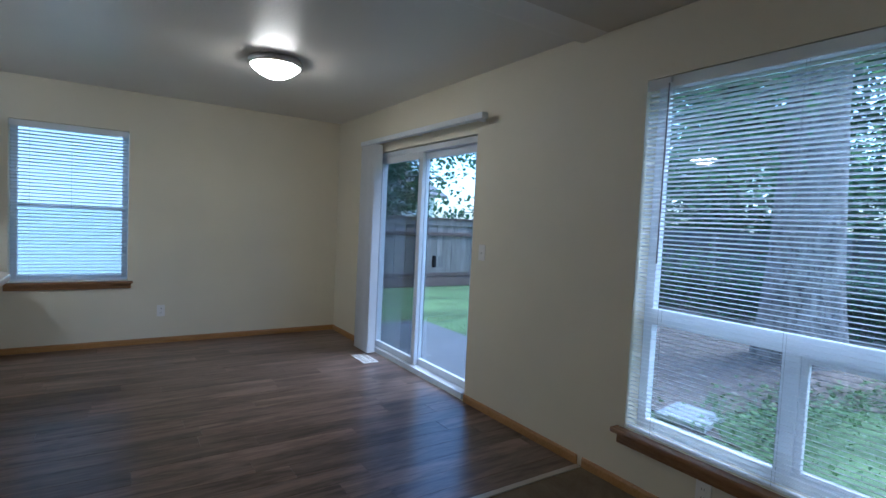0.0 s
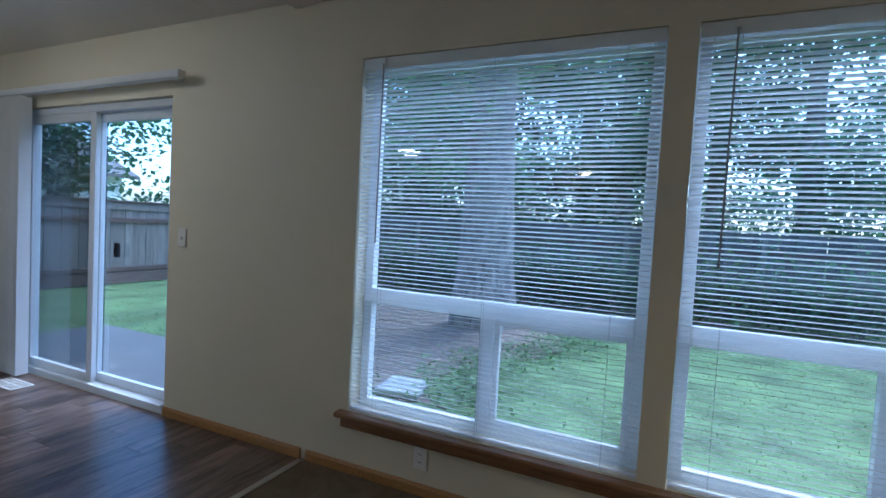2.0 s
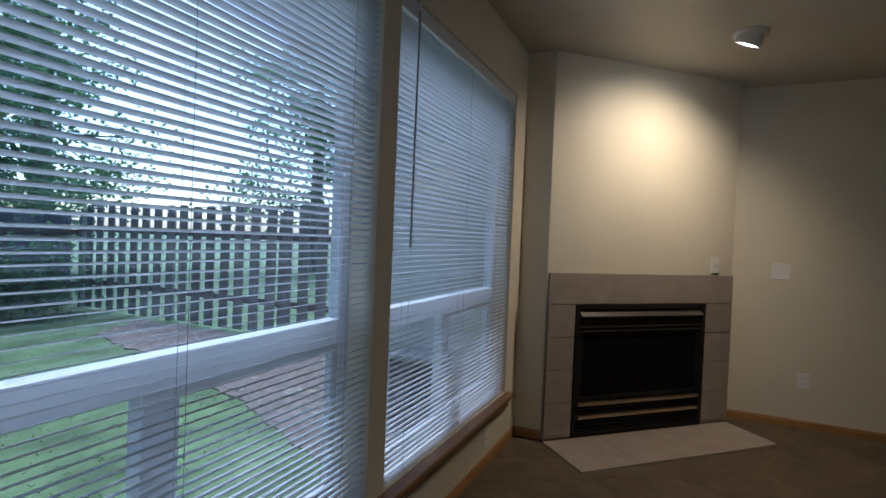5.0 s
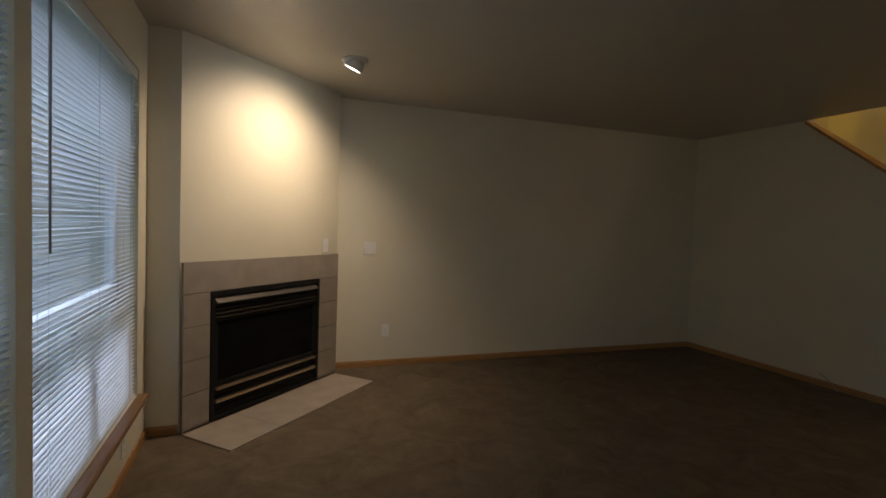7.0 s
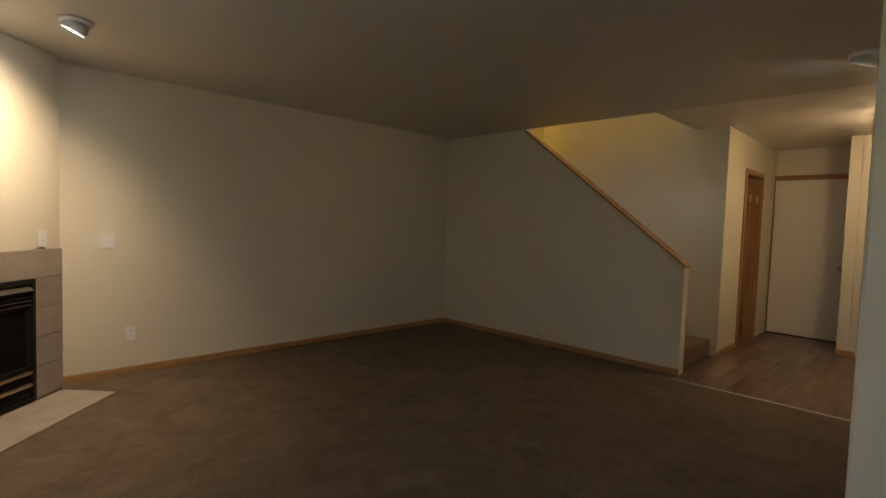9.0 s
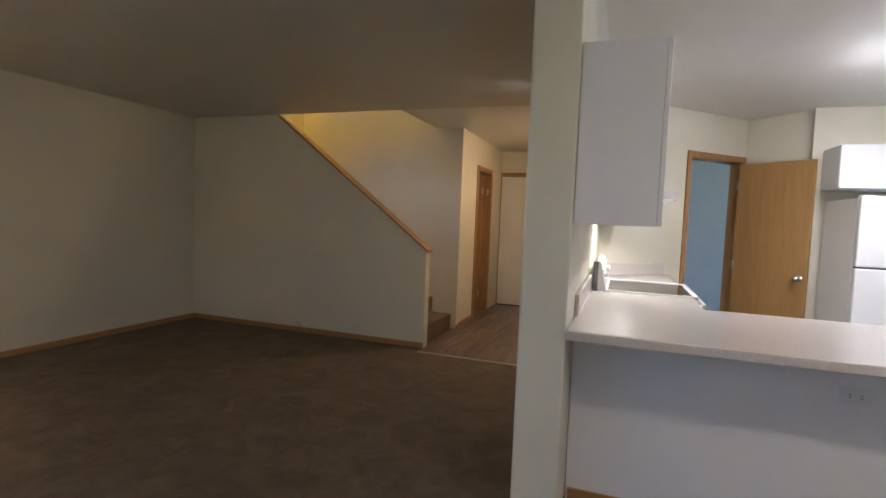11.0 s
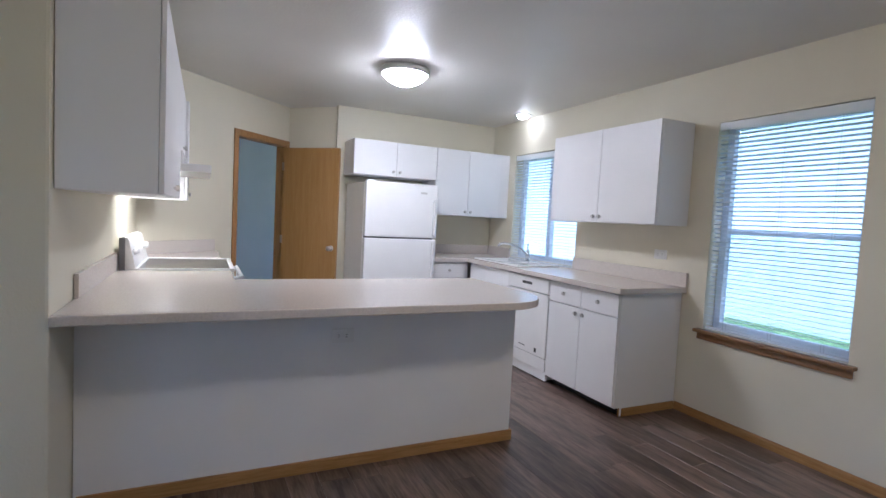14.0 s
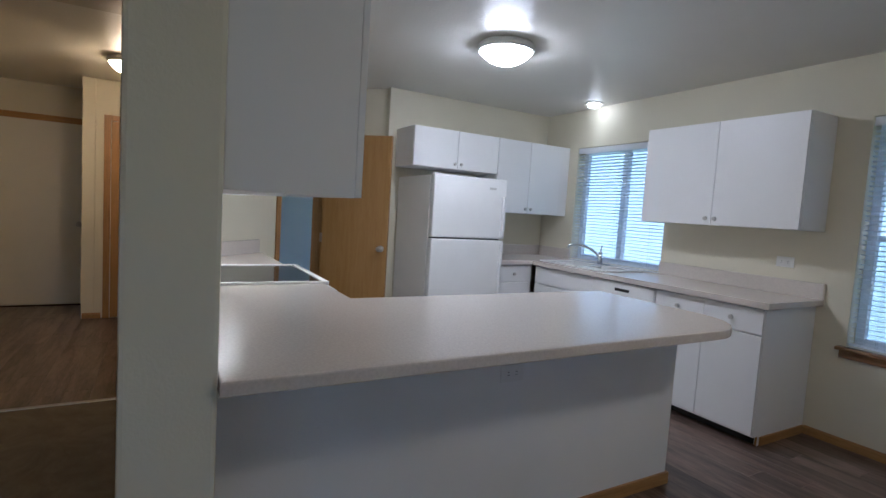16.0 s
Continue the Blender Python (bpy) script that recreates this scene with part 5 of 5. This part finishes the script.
def tree(label, at, height, r0, crown, leaf, seed, leaves, low=0.25, size=0.17, spread=1.0):
    """Tapered trunk, rising limbs, and small leaves in clumps along them."""
    rnd = random.Random(seed)
    t = thing("tree", label, "tree", (*at, GZ), rnd.uniform(0, 360))
    bm = bmesh.new()
    seg, lev = 24, 30
    loops = []
    for j in range(lev + 1):
        f = j / lev
        z = -0.1 + height * f
        flare = 1 + 0.6 * math.exp(-max(z, 0) / 1.4)
        r = r0 * flare * (1 - f) ** 0.75 + 0.02
        loops.append([bm.verts.new((r * (1 + 0.07 * math.sin(5 * 6.283 * i / seg + j * 0.6) + rnd.uniform(-0.03, 0.03)) * math.cos(6.283 * i / seg), r * (1 + rnd.uniform(-0.03, 0.03)) * math.sin(6.283 * i / seg), z)) for i in range(seg)])
    for lo, hi in zip(loops, loops[1:]):
        for i in range(seg):
            bm.faces.new((lo[i], lo[(i + 1) % seg], hi[(i + 1) % seg], hi[i]))
    bmesh.ops.recalc_face_normals(bm, faces=bm.faces)
    tr = link_mesh("trunk", bm, BARK, t, world=False)
    for p in tr.data.polygons:
        p.use_smooth = True
    limbs, bm, spots = 40, bmesh.new(), []
    for k in range(limbs):
        f = low + (0.97 - low) * (k + rnd.random()) / limbs
        a, z = rnd.uniform(0, 6.283), height * f
        reach = crown * (1.05 - f) ** 0.6 * rnd.uniform(0.6, 1.15)
        start = Vector((0, 0, z))
        end = Vector((math.cos(a) * reach, math.sin(a) * reach, z + reach * rnd.uniform(-0.25, 0.35)))
        put_tube(bm, start, end, max(0.02, r0 * 0.16 * (1 - f) + 0.015), 0.008, 6)
        for q in range(7):
            spots.append((start.lerp(end, rnd.uniform(0.25, 1.0)), reach * 0.155 + 0.12))
    link_mesh("limb", bm, BARK, t, world=False)
    verts, faces = [], []
    for i in range(leaves):
        c, s = spots[rnd.randrange(len(spots))]
        p = c + Vector((rnd.gauss(0, s), rnd.gauss(0, s), rnd.gauss(0, s * 0.6) - 0.05))
        d = Vector((rnd.gauss(0, 1), rnd.gauss(0, 1), rnd.gauss(-0.3, 0.6))).normalized() * size * rnd.uniform(0.5, 1.3)
        w = d.cross(Vector((rnd.gauss(0, 0.4), rnd.gauss(0, 0.4), 1))).normalized() * size * 0.36
        n = len(verts)
        sag = Vector((0, 0, -0.02 * size / 0.17))
        verts += [p, p + d * 0.5 + w, p + d + sag, p + d * 0.5 - w]
        faces.append((n, n + 1, n + 2, n + 3))
    me = bpy.data.meshes.new("foliage")
    me.from_pydata([tuple(v) for v in verts], [], faces)
    me.materials.append(leaf)
    o = new("foliage", me)
    o.parent = t
    tagged(o, kind="stuff")
    return t


bm = bmesh.new()
rnd = random.Random(9)
rings = [[bm.verts.new((7.0 + 1.25 * q * math.cos(a) * rnd.uniform(0.93, 1.07), 3.02 + 1.1 * q * math.sin(a) * rnd.uniform(0.93, 1.07), GZ + 0.012 + 0.27 * math.cos(q * math.pi / 2) ** 2)) for a in [6.2832 * i / 30 for i in range(30)]] for q in (0.05, 0.3, 0.5, 0.7, 0.85, 1.0)]
bm.faces.new(rings[0])
for lo, hi in zip(rings, rings[1:]):
    for i in range(30):
        bm.faces.new((lo[i], hi[i], hi[(i + 1) % 30], lo[(i + 1) % 30]))
bmesh.ops.recalc_face_normals(bm, faces=bm.faces)
mound = structure(link_mesh("ground_mound", bm, MULCH))
for p in mound.data.polygons:
    p.use_smooth = True

tree("tall fir with a thick grey trunk in the garden", (7.0, 3.02), 15, 0.30, 2.8, LEAF_A, 1, 9000, 0.16, 0.13)
for k, (x, y, h, r, cr, lf, n, low) in enumerate((
        (14.5, 8.2, 12, 0.28, 3.4, LEAF_B, 9000, 0.06), (14.0, 5.6, 11, 0.26, 3.4, LEAF_A, 9000, 0.06), (15.2, 2.2, 12, 0.30, 3.6, LEAF_B, 8500, 0.10),
        (15.0, -2.0, 11, 0.25, 3.4, LEAF_B, 6000, 0.14), (19.0, -6.2, 12, 0.30, 4.0, LEAF_A, 6000, 0.15), (13.5, -12.0, 12, 0.22, 4.2, LEAF_A, 6000, 0.20),
        (6.4, 14.2, 12, 0.30, 3.2, LEAF_B, 8500, 0.10), (13.0, 13.2, 13, 0.32, 3.6, LEAF_A, 8500, 0.06), (20.0, 4.0, 15, 0.35, 4.6, LEAF_B, 6000, 0.08),
        (20.0, 10.5, 15, 0.35, 4.8, LEAF_A, 6000, 0.08), (3.9, 14.8, 9, 0.22, 2.4, LEAF_A, 5000, 0.20), (17.5, -0.2, 11, 0.28, 3.4, LEAF_B, 5000, 0.13))):
    tree("leafy green tree beyond the garden fence", (x, y), h, r, cr, lf, 20 + k, int(n * 2.3), low, 0.18)

# low shrubs along the end fence
for k, (x, y) in enumerate(((10.6, 6.6), (10.7, 1.7), (10.4, -1.9), (10.7, 0.2), (10.5, 5.2), (10.6, 3.4), (10.8, 8.1), (10.5, -1.0), (10.75, 2.6))):
    rnd = random.Random(70 + k)
    sh = thing("shrub", "low leafy green shrub by the fence", "shrub", (x, y, GZ), group="shrubs by the fence")
    bm = bmesh.new()
    for i in range(9):
        a = rnd.uniform(0, 6.28)
        put_tube(bm, (0, 0, 0), (0.4 * math.cos(a), 0.4 * math.sin(a), rnd.uniform(0.4, 0.9)), 0.012, 0.004, 5)
    link_mesh("stem", bm, BARK, sh, world=False)
    verts, faces = [], []
    for i in range(1100):
        p = Vector((rnd.gauss(0, 0.34), rnd.gauss(0, 0.42), abs(rnd.gauss(0.55, 0.38))))
        d = Vector((rnd.gauss(0, 1), rnd.gauss(0, 1), rnd.gauss(0, 0.6))).normalized() * 0.11
        w = d.cross(Vector((0.1, 0.2, 1))).normalized() * 0.035
        n = len(verts)
        verts += [tuple(p), tuple(p + d * 0.5 + w), tuple(p + d), tuple(p + d * 0.5 - w)]
        faces.append((n, n + 1, n + 2, n + 3))
    me = bpy.data.meshes.new("foliage")
    me.from_pydata(verts, [], faces)
    me.materials.append(LEAF_B if k % 3 else COVER)
    o = tagged(new("foliage", me), kind="stuff")
    o.parent = sh

# projecting wing of the house beside the second window, with lapped siding
wing = thing("house_wing", "grey lap-sided house wing with a dark eave", "house", (3.6, -1.95, GZ), kind="structure")
block("wall", (XA + 0.151, -2.85, GZ), (4.14, -1.32, 2.75), SIDING, wing)
lap = 0.19
for i in range(15):
    z = GZ + i * lap
    b2 = bmesh.new()
    n = [b2.verts.new(p) for p in ((XA + 0.152, -1.319, z), (4.16, -1.319, z), (4.16, -1.301, z), (XA + 0.152, -1.301, z), (XA + 0.152, -1.319, z + lap), (4.16, -1.319, z + lap), (4.16, -1.313, z + lap), (XA + 0.152, -1.313, z + lap))]
    for f in ((0, 1, 2, 3), (7, 6, 5, 4), (0, 4, 5, 1), (1, 5, 6, 2), (2, 6, 7, 3), (3, 7, 4, 0)):
        b2.faces.new([n[j] for j in f])
    bmesh.ops.recalc_face_normals(b2, faces=b2.faces)
    link_mesh("siding_board", b2, SIDING, wing)
block("corner_board", (4.161, -1.40, GZ), (4.18, -1.295, 2.75), VINYL, wing, 0.002)
block("eave", (XA + 0.151, -3.2, 2.752), (4.75, -0.95, 2.90), ROOF, wing)

# neighbouring houses beyond the fences
def house(label, at, w, d, h, rz, wall, rise=0.25, windows=True):
    hs = thing("neighbor_house", label, "house", (*at, GZ), rz)
    block("wall", (-w / 2, -d / 2, 0), (w / 2, d / 2, h), wall, hs, world=False)
    ridge = h + d * rise
    for x0, x1 in ((-w / 2, -w / 2 + 0.12), (w / 2 - 0.12, w / 2)):
        bm = bmesh.new()
        ends = [[bm.verts.new((x, y, z)) for y, z in ((-d / 2, h), (d / 2, h), (0, ridge))] for x in (x0, x1)]
        for f in ((0, 1), (1, 2), (2, 0)):
            bm.faces.new((ends[0][f[0]], ends[0][f[1]], ends[1][f[1]], ends[1][f[0]]))
        bm.faces.new(ends[0])
        bm.faces.new(ends[1])
        bmesh.ops.recalc_face_normals(bm, faces=bm.faces)
        link_mesh("gable", bm, wall, hs, world=False)
    over = 0.45
    for side in (-1, 1):
        bm = bmesh.new()
        low = h - over * 2 * rise
        prof = [(0, ridge + 0.02), (side * (d / 2 + over), low + 0.02), (side * (d / 2 + over), low + 0.16), (0, ridge + 0.18)]
        ends = [[bm.verts.new((x, y, z)) for y, z in prof] for x in (-w / 2 - over, w / 2 + over)]
        for i in range(4):
            j = (i + 1) % 4
            bm.faces.new((ends[0][i], ends[0][j], ends[1][j], ends[1][i]))
        bm.faces.new(ends[0])
        bm.faces.new(ends[1])
        bmesh.ops.recalc_face_normals(bm, faces=bm.faces)
        link_mesh("roof", bm, ROOF, hs, world=False)
    for k in range(int(w / 2.6) if windows else 0):
        x = -w / 2 + 1.2 + 2.6 * k
        for s in (-1, 1):
            block("window", (x - 0.5, s * d / 2 - 0.03, 0.95), (x + 0.5, s * d / 2 + 0.03, 2.05), BLACK_GLASS, hs, world=False)
            blocks("frame", [((x - 0.57, s * d / 2 - 0.04, z), (x + 0.57, s * d / 2 + 0.04, z + 0.07)) for z in (0.88, 2.05)], VINYL, hs, world=False)


house("white neighbouring house with a dark gabled roof", (8.6, 24.0), 9, 7, 2.9, 12, HOUSE_WHITE)
# tall white wall added in place of bright sky above a pale fence
house("white neighbouring house standing in for bright sky and pale fence", (-4.6, 15.2), 12, 7, 4.2, 0, HOUSE_WHITE, 0.16, False)

# ---- floor planks ----
rnd = random.Random(11)
PW, PL = 0.152, 1.22


def plank_mesh(length, width):
    bm = put_box(bmesh.new(), (0, 0, -0.006), (length - 0.0012, width - 0.0012, 0.0), 0.0)
    edges = [e for e in bm.edges if all(v.co.z > -0.001 for v in e.verts)]
    bmesh.ops.bevel(bm, geom=edges, offset=0.0007, segments=1, affect="EDGES")
    me = bpy.data.meshes.new("plank")
    bm.to_mesh(me)
    bm.free()
    me.materials.append(PLANK)
    return me


full = {}


def lay(parent, x0, x1, y0, y1, z):
    y = y0
    while y < y1 - 0.01:
        w = min(PW, y1 - y)
        x = x0 - rnd.uniform(0.05, PL - 0.05)
        while x < x1 - 0.004:
            a, b = max(x, x0), min(x + PL, x1)
            if b - a > 0.01:
                key = (round(b - a, 3), round(w, 3))
                if key not in full:
                    full[key] = plank_mesh(b - a, w)
                o = new("plank", full[key])
                o.parent = parent
                o.location = (a, y, z + rnd.uniform(-0.0002, 0.0002))
            x += PL
        y += PW


lay(floor_dining, XF - 0.5, XA - 0.001, 2.452, YB - 0.001, 0.0025)
lay(floor_hall, -5.85, -2.552, 0.62, 2.438, 0.0025)
